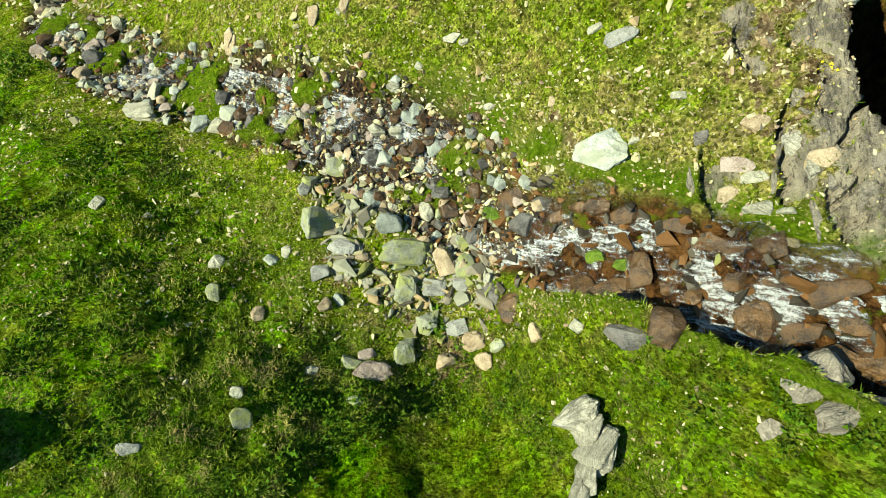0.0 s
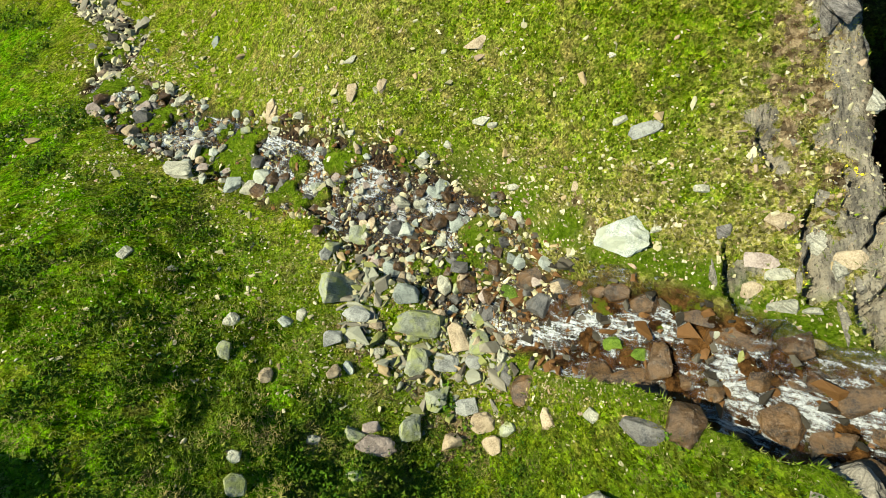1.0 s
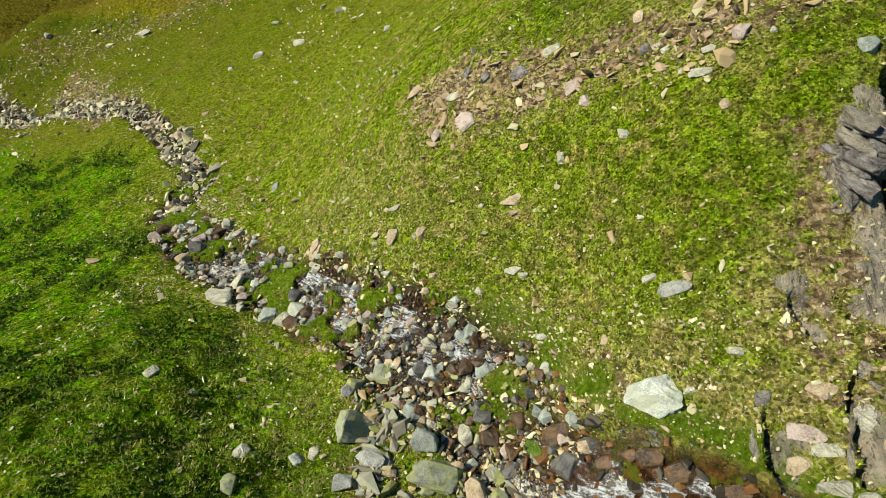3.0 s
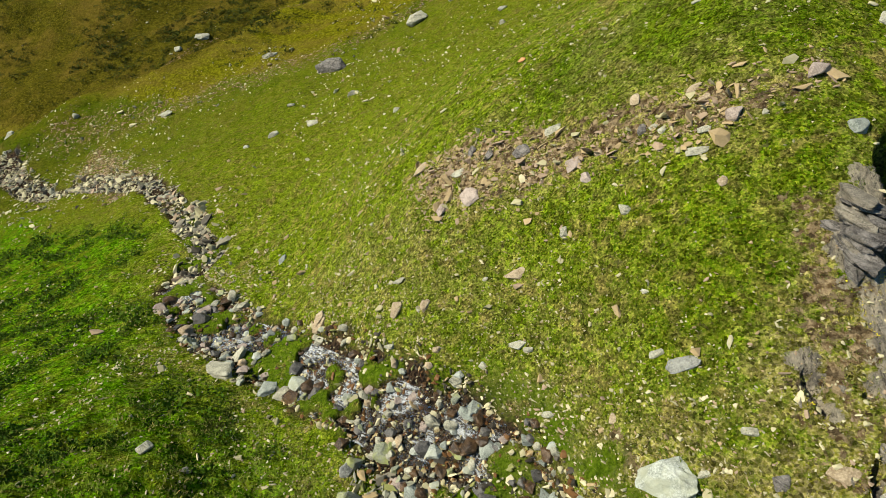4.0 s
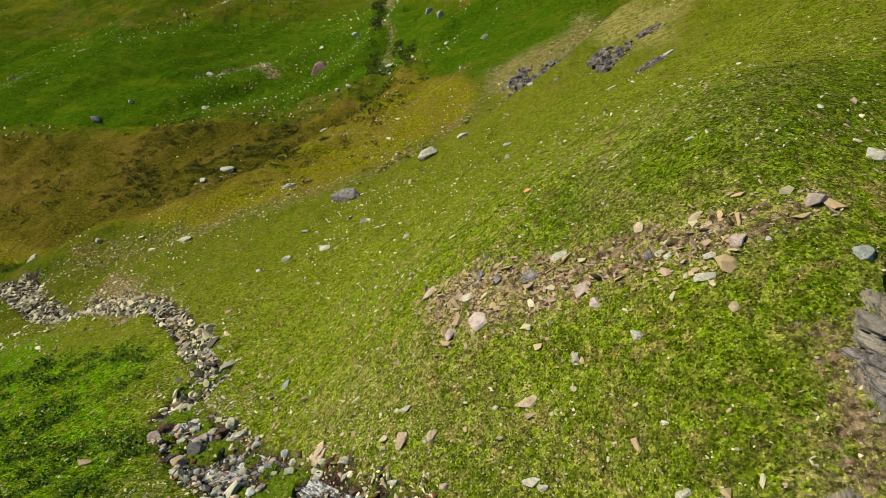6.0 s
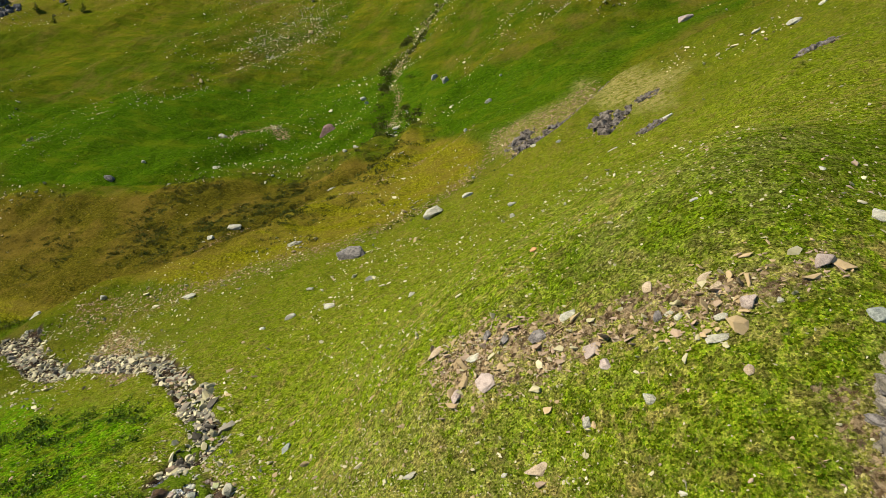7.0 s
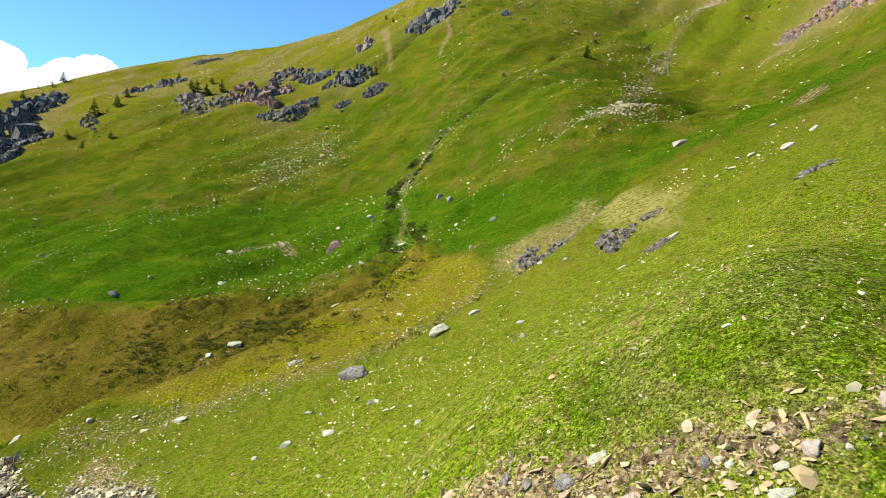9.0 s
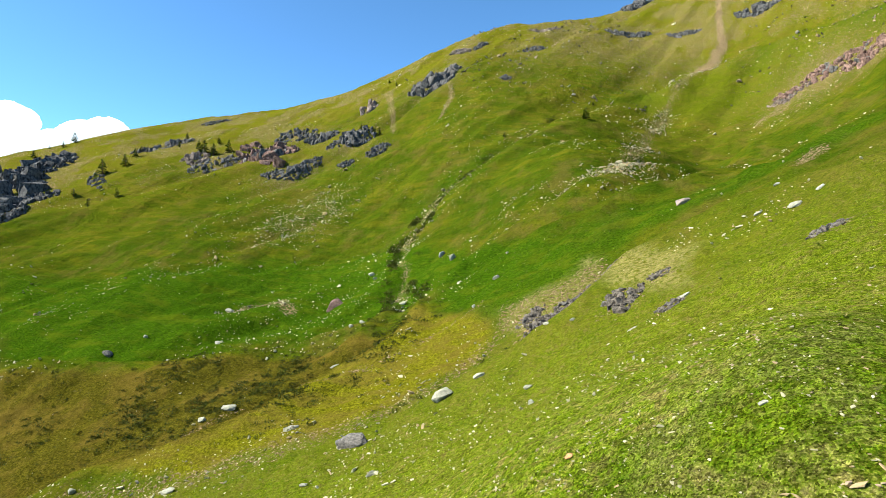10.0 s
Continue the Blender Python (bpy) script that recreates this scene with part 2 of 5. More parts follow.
# crests of the folds in the hillside: the course, the rise, and the run of the front and of the steeper back (to the left of the course)
RIDGES = [
    ([(-200, 124), (-169.7, 122.1), (-134.9, 119.6), (-117.7, 120.5), (-98.7, 124.7), (-85.4, 132.4), (-69.5, 140.4), (-55.9, 140.1), (-42.0, 136.6), (-34, 130)], 2.8, 9.0, 4.0),
    ([(-108, 72), (-90.8, 78.7), (-82.6, 84.9), (-68.9, 87.2), (-59.6, 94.2), (-56.7, 104.2), (-51.0, 114.1), (-40.7, 119.1), (-38.1, 139.1), (-36, 148)], 3.6, 9.0, 4.0),
    ([(-30, 82), (-19.7, 86.3), (-13.1, 89.3), (-3.7, 90.1), (0.5, 92.7), (5.0, 97.7), (9.9, 105.9), (16.3, 107.1), (22.1, 105.9), (32.9, 97.0), (40.8, 83.2), (46, 74)], 2.4, 8.0, 3.5),
    ([(-44, 139), (-32.5, 139.5), (-24.3, 140.5), (-8.8, 143.0), (5.3, 143.8), (27.1, 153.0), (48, 190), (75.6, 241.3)], 3.0, 8.0, 4.0),
    ([(-42, 138), (-35.7, 145.2), (-29.1, 153.1), (-22.1, 157.6), (-16.0, 160.5), (-1.7, 163.0), (14, 170)], 2.8, 5.0, 3.5),
    ([(-12, 62), (-1.7, 62.4), (4.2, 62.1), (13.3, 57.9), (26.1, 57.9), (36, 60)], 0.6, 6.0, 3.0),
    ([(2, 73), (14, 71), (24, 74), (36, 68)], 0.7, 6.0, 3.0),
    ([(12, 128), (30, 132), (52, 128), (70, 120)], 1.8, 9.0, 4.5),
    ([(45, 330), (69.9, 351.8), (106.3, 354.6), (132.7, 332.0), (152.4, 309.1), (190, 270)], 11.0, 25.0, 12.0),
    ([(60, 250), (110, 245), (170, 250)], 6.5, 12.0, 8.0), ([(-20, 230), (20, 235), (70, 260)], 1.2, 10.0, 7.0),
    ([(-150, 430), (-90, 452), (-40, 470), (20, 485), (80, 500), (170, 505)], 6.5, 45.0, 40.0), ([(-260, 215), (-215, 250), (-190, 290), (-170, 330)], 4.0, 14.0, 9.0), ([(-200, 190), (-165, 225), (-140, 270)], 2.6, 11.0, 8.0),
]
# cracks in the slate rib, with half their width
CRACKS = [[(9.1, 12.05, 0.10), (9.28, 11.51, 0.16), (9.45, 10.84, 0.08)], [(10.34, 9.62, 0.05), (10.23, 9.14, 0.13), (10.08, 8.65, 0.06)],
          [(10.43, 8.67, 0.05), (10.22, 7.87, 0.15), (10.32, 7.32, 0.10), (10.13, 7.02, 0.12), (10.24, 6.73, 0.05)], [(8.36, 8.85, 0.06), (8.53, 7.93, 0.16), (8.58, 7.31, 0.14), (8.64, 6.71, 0.06)],
          [(9.69, 6.25, 0.07), (9.65, 5.78, 0.15), (9.62, 5.29, 0.08)], [(9.43, 6.05, 0.05), (9.4, 5.45, 0.10)], [(11.06, 6.86, 0.08), (11.32, 6.12, 0.20), (11.42, 5.41, 0.10)],
          [(11.44, 6.68, 0.07), (11.77, 5.92, 0.13)], [(11.7, 8.9, 0.08), (11.52, 8.16, 0.12), (11.23, 7.89, 0.06)], [(11.51, 7.39, 0.07), (11.71, 7.01, 0.08), (11.62, 6.78, 0.06)],
          [(10.05, 11.81, 0.06), (10.44, 11.23, 0.09)], [(11.03, 10.25, 0.06), (11.23, 9.84, 0.09)], [(10.95, 9.42, 0.06), (11.15, 8.95, 0.09)]]
ISLET_SEED, ISLET_SIZE = 64, 2.4
RAVINE = [(-40, 138, 3.5), (-55.2, 167.8, 3.6), (-58.0, 190.0, 4.0), (-61.2, 212.7, 4.5), (-51.8, 228.8, 4.5), (-36.9, 245.1, 5), (-18.0, 270.1, 5), (-1.8, 299.1, 5)]


def beyond(x, y, course):
    """Signed distance in metres from a course of (x, y), positive on its left, and how far along it lies (0 to 1)."""
    best, where, side = np.full(x.shape, 1e9), np.zeros(x.shape), np.ones(x.shape)
    n = len(course) - 1
    for i in range(n):
        (x0, y0), (x1, y1) = course[i], course[i + 1]
        dx, dy = x1 - x0, y1 - y0
        s = np.clip(((x - x0) * dx + (y - y0) * dy) / (dx * dx + dy * dy), 0, 1)
        d = np.hypot(x - x0 - s * dx, y - y0 - s * dy)
        near = d < best
        best, where = np.where(near, d, best), np.where(near, (i + s) / n, where)
        side = np.where(near, np.sign(dx * (y - y0) - dy * (x - x0)), side)
    return best * side, where


def islets(x, y, d, s):
    """Mossy islets among the stones of the bed."""
    return smooth(0.22, 0.42, ripple(0.8 * x + 0.6 * y, 0.8 * y - 0.6 * x, ISLET_SIZE, ISLET_SEED) + 0.55 * ripple(0.6 * x + 0.8 * y, 0.6 * y - 0.8 * x, 0.8, 67)) * smooth(0.31, 0.36, s) * (1 - smooth(0.62, 0.72, s)) * (1 - smooth(0.6, 0.95, d))


def ledges(z):
    """What turns a slope into the ledges of a cascade."""
    step = 0.75
    part = z / step - np.floor(z / step)
    return step * (0.75 * smooth(0.55, 0.95, part) + 0.25 * part - part)


def land(x, y):
    """Height of the ground."""
    x, y = np.asarray(x, float), np.asarray(y, float)
    z = hillside(x, y)
    r = np.hypot(x, y)
    far, mid = smooth(45, 160, r), smooth(18, 60, r)
    z = z + far * (2.6 * ripple(x, y, 70, 1) + 1.3 * ripple(x, y, 31, 2)) + mid * (0.5 * ripple(x, y, 13, 3) + 0.22 * ripple(x, y, 6.1, 4))
    for crest, rise, front, back in RIDGES if r.max() > 42 else ():
        d, s = beyond(x + 1.2 * ripple(x, y, 14, 74), y + 1.2 * ripple(x, y, 14, 75), crest)
        fade = smooth(0, 0.16, s) * smooth(0, 0.16, 1 - s)
        z = z + rise * fade * (np.exp(-(d / np.where(d > 0, back, front)) ** 2) - 0.4 * np.exp(-((d - 1.9 * back) / back) ** 2))
    d, s = along(x + 3.4 * ripple(x, y, 19, 71) + 1.7 * ripple(x, y, 7, 72), y, RAVINE)
    z = z - (2.0 + 1.2 * ripple(x, y, 23, 73)) * np.exp(-1.4 * d * d)
    u, v = 0.62 * x + 0.78 * y, 0.78 * x - 0.62 * y
    z = z + smooth(75, 150, r) * (1.55 * ripple(v, 0.14 * u, 11, 13) + 0.85 * ripple(v, 0.16 * u, 4.3, 14))
    z = z + smooth(160, 230, r) * (1.6 * ripple(v, 0.10 * u, 19, 17) + 1.0 * ripple(v, 0.12 * u, 8, 26))
    z = z + mid * (0.20 * ripple(v, 0.3 * u, 2.1, 15) + 0.13 * ripple(x, y, 1.3, 16))
    z = z + 0.10 * ripple(x, y, 2.7, 5) + 0.05 * ripple(x, y, 1.1, 6) + 0.025 * ripple(x, y, 0.52, 7)
    d, s = along(x, y, STREAM)
    wob = d + 0.18 * ripple(x, y, 1.7, 8) + 0.22 * ripple(x, y, 4.3, 18) * smooth(0.26, 0.34, s)
    z = z - (0.75 - 0.25 * smooth(0.3, 0.5, s)) * (1 - smooth(0.62, 1.12, wob))
    south = (y < 5.9 - 0.55 * (x - 7.4)) & (x > 1.5)
    z = z + 2.0 * south * (1 - smooth(0.20, 0.28, s)) * (smooth(0.98, 1.12, d + 0.12 * ripple(x, y, 1.2, 10)) - smooth(1.4, 2.6, d))
    z = z + 0.40 * islets(x, y, d, s)
    falls = (1 - smooth(0.20, 0.30, s)) * (1 - smooth(0.8, 1.2, d))
    z = z + falls * (ledges(z) + 0.30 * np.abs(ripple(x, y, 1.0, 11)) + 0.14 * np.abs(ripple(x, y, 0.45, 12)))
    # bushy hummocks on the heath
    z = z + (0.26 * ripple(x, y, 1.5, 19) + 0.16 * ripple(x, y, 0.7, 20)) * inside(x, y, HEATH, 1.6) * smooth(1.0, 1.5, d)
    # slate beds: each rises to a sharp lip and drops on the east
    lie = 0.97 * x + 0.22 * y + 0.35 * ripple(x, y, 1.6, 22) + 0.12 * ripple(x, y, 0.5, 24)
    lip = lie / 0.85 - np.floor(lie / 0.85)
    z = z + 0.22 * rock_share(x, y) * (lip * (1 - smooth(0.86, 0.98, lip)) - 0.4) * (0.5 + 0.5 * ripple(x, y, 1.9, 23))
    near = np.flatnonzero((np.abs(x - 10) < 2.5) & (np.abs(y - 8.5) < 4.5))
    if len(near):
        fx, fy = x.ravel()[near], y.ravel()[near]
        drop = np.zeros(len(near))
        for crack in CRACKS:
            q, _ = along(fx + 0.05 * ripple(fx, fy, 0.3, 25), fy, crack)
            drop = np.maximum(drop, 1 - smooth(0.8, 1.6, q))
        z = z.copy()
        z.reshape(-1)[near] -= 0.75 * drop
    d, s = along(x, y, CLEFT)
    z = z - 14.0 * (1 - smooth(0.86, 1.06, d + 0.10 * ripple(x, y, 1.3, 9))) * smooth(0.05, 0.25, s)
    return z
# ---------- what covers the ground ----------
LUSH_FAR = [(-163.3, 124.1), (-118.8, 123.2), (-92.8, 139.8), (-66.3, 148.9), (-39.3, 140.0), (-15.2, 108.9), (-0.7, 109.2), (9.1, 114.4), (-16.4, 152.7), (-64.4, 198.8), (-115.0, 203.7), (-142.7, 180.0), (-220, 170)]
LUSH_NEAR = [(-1.6, 32.6), (3.5, 32.5), (8.4, 34.5), (18.4, 42), (32, 48), (34, 38), (14.5, 27.5), (9.6, 24.8), (5.4, 25.4), (0.5, 27.2)]
OLIVE = [(-200, 119), (-150.4, 116.7), (-115.9, 118.7), (-84.1, 130.3), (-52.7, 131.9), (-36.4, 131.7), (-17.4, 110.7), (-14.9, 102.2), (-21.4, 96.2), (-29.5, 88.6), (-41.4, 83.4), (-52.1, 82.4), (-65.6, 79.0), (-81.4, 82.6), (-107.4, 80), (-190, 78)]
KNOLL = [(-200, 119), (-150.4, 116.7), (-115.9, 118.7), (-84.1, 130.3), (-52.7, 131.9), (-38.8, 130.0), (-39.6, 115.8), (-50.6, 113.2), (-56.1, 103.1), (-58.5, 92.5), (-67.9, 86.0), (-81.4, 83.6), (-107.4, 83.7), (-150, 88)]
BUSHES = [(-125, 112), (-84.1, 128), (-52.7, 131), (-39, 129), (-40, 116), (-51, 112), (-57, 101), (-80, 96), (-110, 100)]
BROWN = [(-14.4, 114.5), (-14, 104), (-5.2, 92), (0.1, 94.5), (5.4, 100), (9.0, 107), (5.1, 116.5), (-4.0, 112.6)]
RUBBLE = [(-14.9, 102, 2.5), (-21.4, 95, 2.5), (-29.5, 88.0, 2.5), (-41.4, 82.4, 3.0), (-52.1, 80.4, 3.5), (-65.6, 77.0, 4.0), (-84, 74, 4.0)]
DRY_BANK = [(-0.1, 11.9), (4.6, 9.1), (8.4, 6.9), (12.5, 4.7), (12.3, 16.5), (8.2, 13.1), (8.0, 10.1), (4.5, 11.8), (1.5, 14.5), (-1.1, 14.6)]
SCREE = [(-7.6, 28.3), (-4.1, 27.9), (1.3, 25.6), (4.5, 24.7), (7.7, 23.0), (9.9, 22.9), (11.2, 23.5), (11.4, 21.9), (7.6, 20.6), (4.8, 21.9), (2.4, 22.3), (-2.4, 23.1), (-5.0, 23.9)]
HEATH = [(-26.0, 18.3), (-16.2, 14.8), (-9.9, 11.0), (-6.0, 7.0), (-4.9, 3.8), (-2.4, 1.8), (-1.0, -0.3), (-1.0, -4.0), (-14, -4), (-26, 6)]
HEATH_FAR = [(-86, 56), (-38.7, 36.6), (-28.5, 24.1), (-17.3, 14.8), (-15.0, 9.7), (-26, 8.6), (-70, 30)]
RIB = [(8.4, 12.8), (9.0, 17.4), (13.8, 17.6), (13.6, 12.0), (13.2, 4.4), (11.5, 5.0), (10.4, 7.6), (9.6, 9.0)]
STRAW = [(2.8, 117.3), (17.4, 95.9), (14.9, 79.9), (10.2, 84.7), (4.1, 100.1)]
TALUS = [(-138.6, 233.7), (-128.3, 260.5), (-108.2, 243.5), (-108.3, 219.6), (-120.6, 212.4)]
FAN = [(-72.2, 61.5), (-74.6, 69.8), (-61.5, 62.0), (-50.1, 54.1), (-54.6, 50.4)]
BANK = [(-6.1, 10.9), (-3.7, 11.1), (1.6, 8.5), (2.7, 4.9), (2.6, 2.7), (-0.1, 2.3), (-2.0, 5.0), (-4.4, 6.4)]
RIBBON = [(-9, 21.5), (-14, 25.5), (-5, 25), (1, 19), (4.5, 14), (1, 14.2), (-3.5, 17.5)]
GULLY = [(-43.3, 140.8, 2.4), (-55.2, 167.8, 1.9), (-58.0, 190.0, 1.8), (-61.2, 212.7, 1.8), (-51.8, 228.8, 1.6), (-36.9, 245.1, 1.6), (-18.0, 270.1, 1.8), (-1.8, 299.1, 1.9)]
GULLY_EAST = [(-0.1, 168.6, 3.5), (12.0, 177.1, 4.1), (19.9, 204.4, 3.0), (41.2, 299.2, 2.9), (57.3, 335.6, 2.6), (80.2, 363.0, 3.2), (113.7, 378.7, 3.5)]
SLIDE = [(120.4, 478.5, 2.2), (105.8, 422.3, 1.9), (100.3, 392.8, 3.0), (92.1, 382.2, 4.5), (77.8, 374.2, 5.0)]
WHITE_SCREE = [(-110.0, 156.3, 1.0), (-106.7, 165.4, 1.2), (-98.1, 168.8, 2.0), (-90.1, 163.9, 2.3)]
STREAKS = [[(-130.7, 386.1, 3.6), (-117.5, 351.5, 2.4), (-103.3, 313.9, 1.8)], [(-86.7, 378.5, 2.1), (-71.4, 335.0, 1.9), (-73.1, 310.2, 1.4)],
           [(90.9, 296.6, 2.7), (106.4, 297.9, 4.1), (120.8, 297.0, 4.9), (138.7, 282.0, 5.5)], [(43.0, 117.0, 1.8), (46.0, 120.0, 1.8)], [(-370, 290, 9), (-330, 270, 6), (-300, 262, 3)]]
SPILLS = [[(-161.8, 135.6, 5.0), (-161.7, 160.5, 6.0), (-153.2, 183.7, 6.5), (-131.9, 196.5, 7.0), (-122.2, 210.4, 7.0), (-112.2, 227.6, 6.0)], [(-23.4, 177.9, 4.0), (-8.7, 175.9, 4.0), (7.9, 165.2, 5.0), (18.1, 187.8, 5.0)]]
RILL = [(-92.9, 77.6, 0.9), (-86.6, 88.8, 0.7), (-69.9, 103.6, 0.6), (-53.3, 107.2, 0.6), (-41.7, 109.0, 0.5), (-20, 120, 0.6)]


ROCKS = [[(10.6, 12.6), (11.8, 12.6), (12.6, 9.4), (12.8, 4.6), (11.2, 4.6), (11.0, 6.9), (10.75, 8.7), (11.0, 10.2)], [(8.6, 12.6), (9.4, 12.8), (9.95, 10.4), (9.3, 10.3)],
         [(9.9, 15.6), (11.0, 18.6), (13.2, 18.4), (12.6, 12.4), (10.9, 12.6)], [(8.5, 8.4), (9.0, 8.3), (9.1, 6.8), (8.6, 6.7)], [(10.0, 9.0), (10.6, 9.2), (10.7, 6.8), (10.2, 6.6)]]


# rock outcrops: place, width, height, kind of rock
CRAGS = [
    (-5.2, 99.7, 5.8, 2.5, "slate"), (-7.9, 103.9, 4.3, 2.1, "slate"), (-1.7, 102.2, 5.3, 2.3, "slate"), (1.3, 102.6, 4.2, 1.7, "slate"),
    (4.9, 106.1, 4.4, 1.3, "slate"), (-5.5, 95.2, 3.9, 1.6, "slate"), (6.9, 86.6, 4.5, 2.9, "slate"), (11.4, 76.3, 2.8, 1.4, "slate"),
    (12.0, 88.9, 2.8, 1.1, "slate"), (27.4, 71.9, 3.2, 1.4, "slate"), (-335.9, 266.2, 28.0, 31.6, "slate"), (-352.6, 295.4, 29.1, 19.4, "slate"),
    (-344.5, 302.8, 21.3, 14.5, "slate"), (-292.8, 243.2, 20.8, 10.4, "slate"), (-274.9, 269.2, 7.3, 12.1, "slate"), (-288.8, 224.6, 15.3, 16.9, "slate"),
    (-280.3, 330.3, 32.2, 9.2, "grey"), (-213.1, 297.2, 27.1, 7.0, "grey"), (-234.8, 304.4, 13.8, 10.6, "pink"), (-186.8, 311.9, 30.0, 19.3, "red"),
    (-181.9, 340.0, 23.0, 9.1, "slate"), (-159.6, 332.9, 18.1, 11.0, "slate"), (-131.1, 314.7, 24.0, 12.3, "slate"), (-108.0, 297.8, 11.4, 6.7, "slate"),
    (-158.2, 282.1, 21.8, 8.2, "slate"), (-148.5, 290.8, 13.8, 6.9, "slate"), (-124.1, 289.2, 8.0, 5.0, "slate"), (-90.2, 358.6, 25.0, 20.2, "slate"),
    (-81.4, 372.9, 12.6, 10.9, "grey"), (-286.1, 406.6, 26.7, 6.4, "grey"), (-66.3, 418.5, 9.5, 7.6, "slate"), (-39.1, 349.8, 6.2, 4.6, "slate"),
    (60.8, 496.5, 22.7, 15.9, "slate"), (49.0, 435.7, 21.5, 7.8, "slate"), (82.6, 422.9, 19.2, 6.7, "slate"), (127.2, 411.1, 21.2, 12.5, "slate"),
    (-136.6, 362.2, 10.9, 16.7, "pink"), (120.8, 300.0, 31.5, 9.1, "red"), (135.7, 283.9, 20.5, 8.9, "red"), (107.9, 301.9, 17.2, 4.8, "pink"),
    (-81.0, 413.3, 14.0, 7.5, "pink"), (-23.9, 402.4, 13.5, 6.3, "slate"), (-16.9, 436.0, 19.6, 5.9, "pink"), (34.3, 433.5, 9.7, 4.9, "grey"),
]


def rock_share(x, y):
    """Where bare slate lies open, from 0 to 1."""
    share = np.zeros(x.shape)
    near = np.flatnonzero((x > 6) & (x < 15) & (y > 2) & (y < 21))
    if len(near):
        fx, fy = x.ravel()[near], y.ravel()[near]
        part = np.zeros(len(near))
        for ring in ROCKS:
            part = np.maximum(part, inside(fx, fy, ring, 0.35))
        share.reshape(-1)[near] = part
    return share


def band(x, y, course, edge=0.35):
    d, s = along(x, y, course)
    return 1 - smooth(1 - edge, 1 + edge, d + 0.35 * ripple(x, y, course[0][2] * 1.3, 21))


def bent(x, y, way=1):
    """The plan made to wander, for courses that water has cut."""
    return x + way * (3.4 * ripple(x, y, 19, 71) + 1.7 * ripple(x, y, 7, 72)), y


def cover(x, y):
    """Shares of the things that cover the ground, each from 0 to 1."""
    d, s0 = along(x, y, STREAM)
    islet = islets(x, y, d, s0)
    bed = (1 - smooth(0.72, 1.1, d + 0.2 * ripple(x, y, 1.5, 8) + 0.22 * ripple(x, y, 4.3, 18) * smooth(0.26, 0.34, s0))) * (1 - islet)
    r = np.hypot(x, y)
    lush = np.maximum(0.95 * inside(x, y, LUSH_FAR, 4), 0.48 * inside(x, y, LUSH_NEAR, 1.6))
    olive, knoll = inside(x, y, OLIVE, 1.8), inside(x, y, KNOLL, 1.2)
    # darker green along this fold stands in for shade on the slope
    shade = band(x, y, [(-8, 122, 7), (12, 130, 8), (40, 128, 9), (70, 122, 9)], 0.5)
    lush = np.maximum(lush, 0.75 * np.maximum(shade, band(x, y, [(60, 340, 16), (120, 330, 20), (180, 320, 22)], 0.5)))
    # shade of the gully's left bank, painted as darker green
    lush = np.maximum(lush, 0.4 * band(x, y, [(-46, 140, 3), (-61, 168, 4), (-66, 190, 5), (-68, 212, 5), (-57, 232, 5), (-40, 250, 5)], 0.6))
    lush = lush * (1 - olive)
    rough = smooth(-0.2, 0.6, ripple(x, y, 90, 31) + 0.6 * ripple(x, y, 35, 32))
    olive = np.maximum(olive, np.maximum(smooth(230, 360, r) * (0.10 + 0.40 * rough), 0.7 * smooth(340, 420, r)))
    olive = np.maximum(olive, 0.2 * smooth(35, 60, r) * (1 - smooth(95, 130, r)))
    dry = np.maximum(0.95 * inside(x, y, DRY_BANK, 1.2), 0.9 * inside(x, y, SCREE, 1.0))
    dry = np.maximum(dry, np.maximum(inside(x, y, STRAW, 2.5), 0.9 * inside(x, y, RIB, 0.8)))
    dry = np.maximum(dry, 0.42 * inside(x, y, RIBBON, 2.5))
    dry = np.maximum(dry, 0.30 * (1 - smooth(35, 60, r)) * (x > -3) * smooth(0.0, 0.5, ripple(x, y, 3.1, 33)))
    heath = np.maximum(inside(x, y, HEATH, 1.6), inside(x, y, HEATH_FAR, 3))
    south = inside(x, y, [(-1, 3.2), (4, 4.2), (8, 2.2), (13, -0.5), (13, -6), (-2, -6)], 1.8)
    olive = np.maximum(olive, 0.25 * south)
    heath = np.maximum(heath, 0.6 * south)
    lush = np.maximum(lush, 0.5 * south)
    # the cleft takes the dark stream-bed tone too, so its shade turns near black
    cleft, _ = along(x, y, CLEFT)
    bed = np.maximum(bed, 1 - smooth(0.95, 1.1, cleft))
    bare = np.maximum(0.58 * inside(x, y, SCREE, 0.8), 0.45 * inside(x, y, RIB, 0.7))
    bare = np.maximum(bare, np.maximum(0.22 * inside(x, y, TALUS, 12), 0.65 * inside(x, y, FAN, 2)))
    bare = np.maximum(bare, np.maximum(0.40 * smooth(-0.5, 0.3, ripple(x, y, 11, 37)) * band(*bent(x, y), GULLY, 0.7), 0.38 * band(x, y, GULLY_EAST, 0.7)))
    bare = np.maximum(bare, np.maximum(0.85 * band(x, y, SLIDE, 0.6), 0.55 * band(x, y, WHITE_SCREE, 0.6)))
    for streak in STREAKS:
        bare = np.maximum(bare, 0.52 * band(x, y, streak, 0.6))
    bare = np.maximum(bare, 0.42 * band(x, y, RILL, 0.6))
    bare = np.maximum(bare, 0.42 * smooth(320, 430, r) * smooth(-0.45, 0.3, ripple(x, y, 20, 34) + 0.8 * ripple(x, y, 7, 36)))
    fringe = smooth(0.92, 1.02, d) * (1 - smooth(1.15, 1.5, d + 0.2 * ripple(x, y, 1.4, 35))) * (1 - smooth(0.34, 0.42, s0))
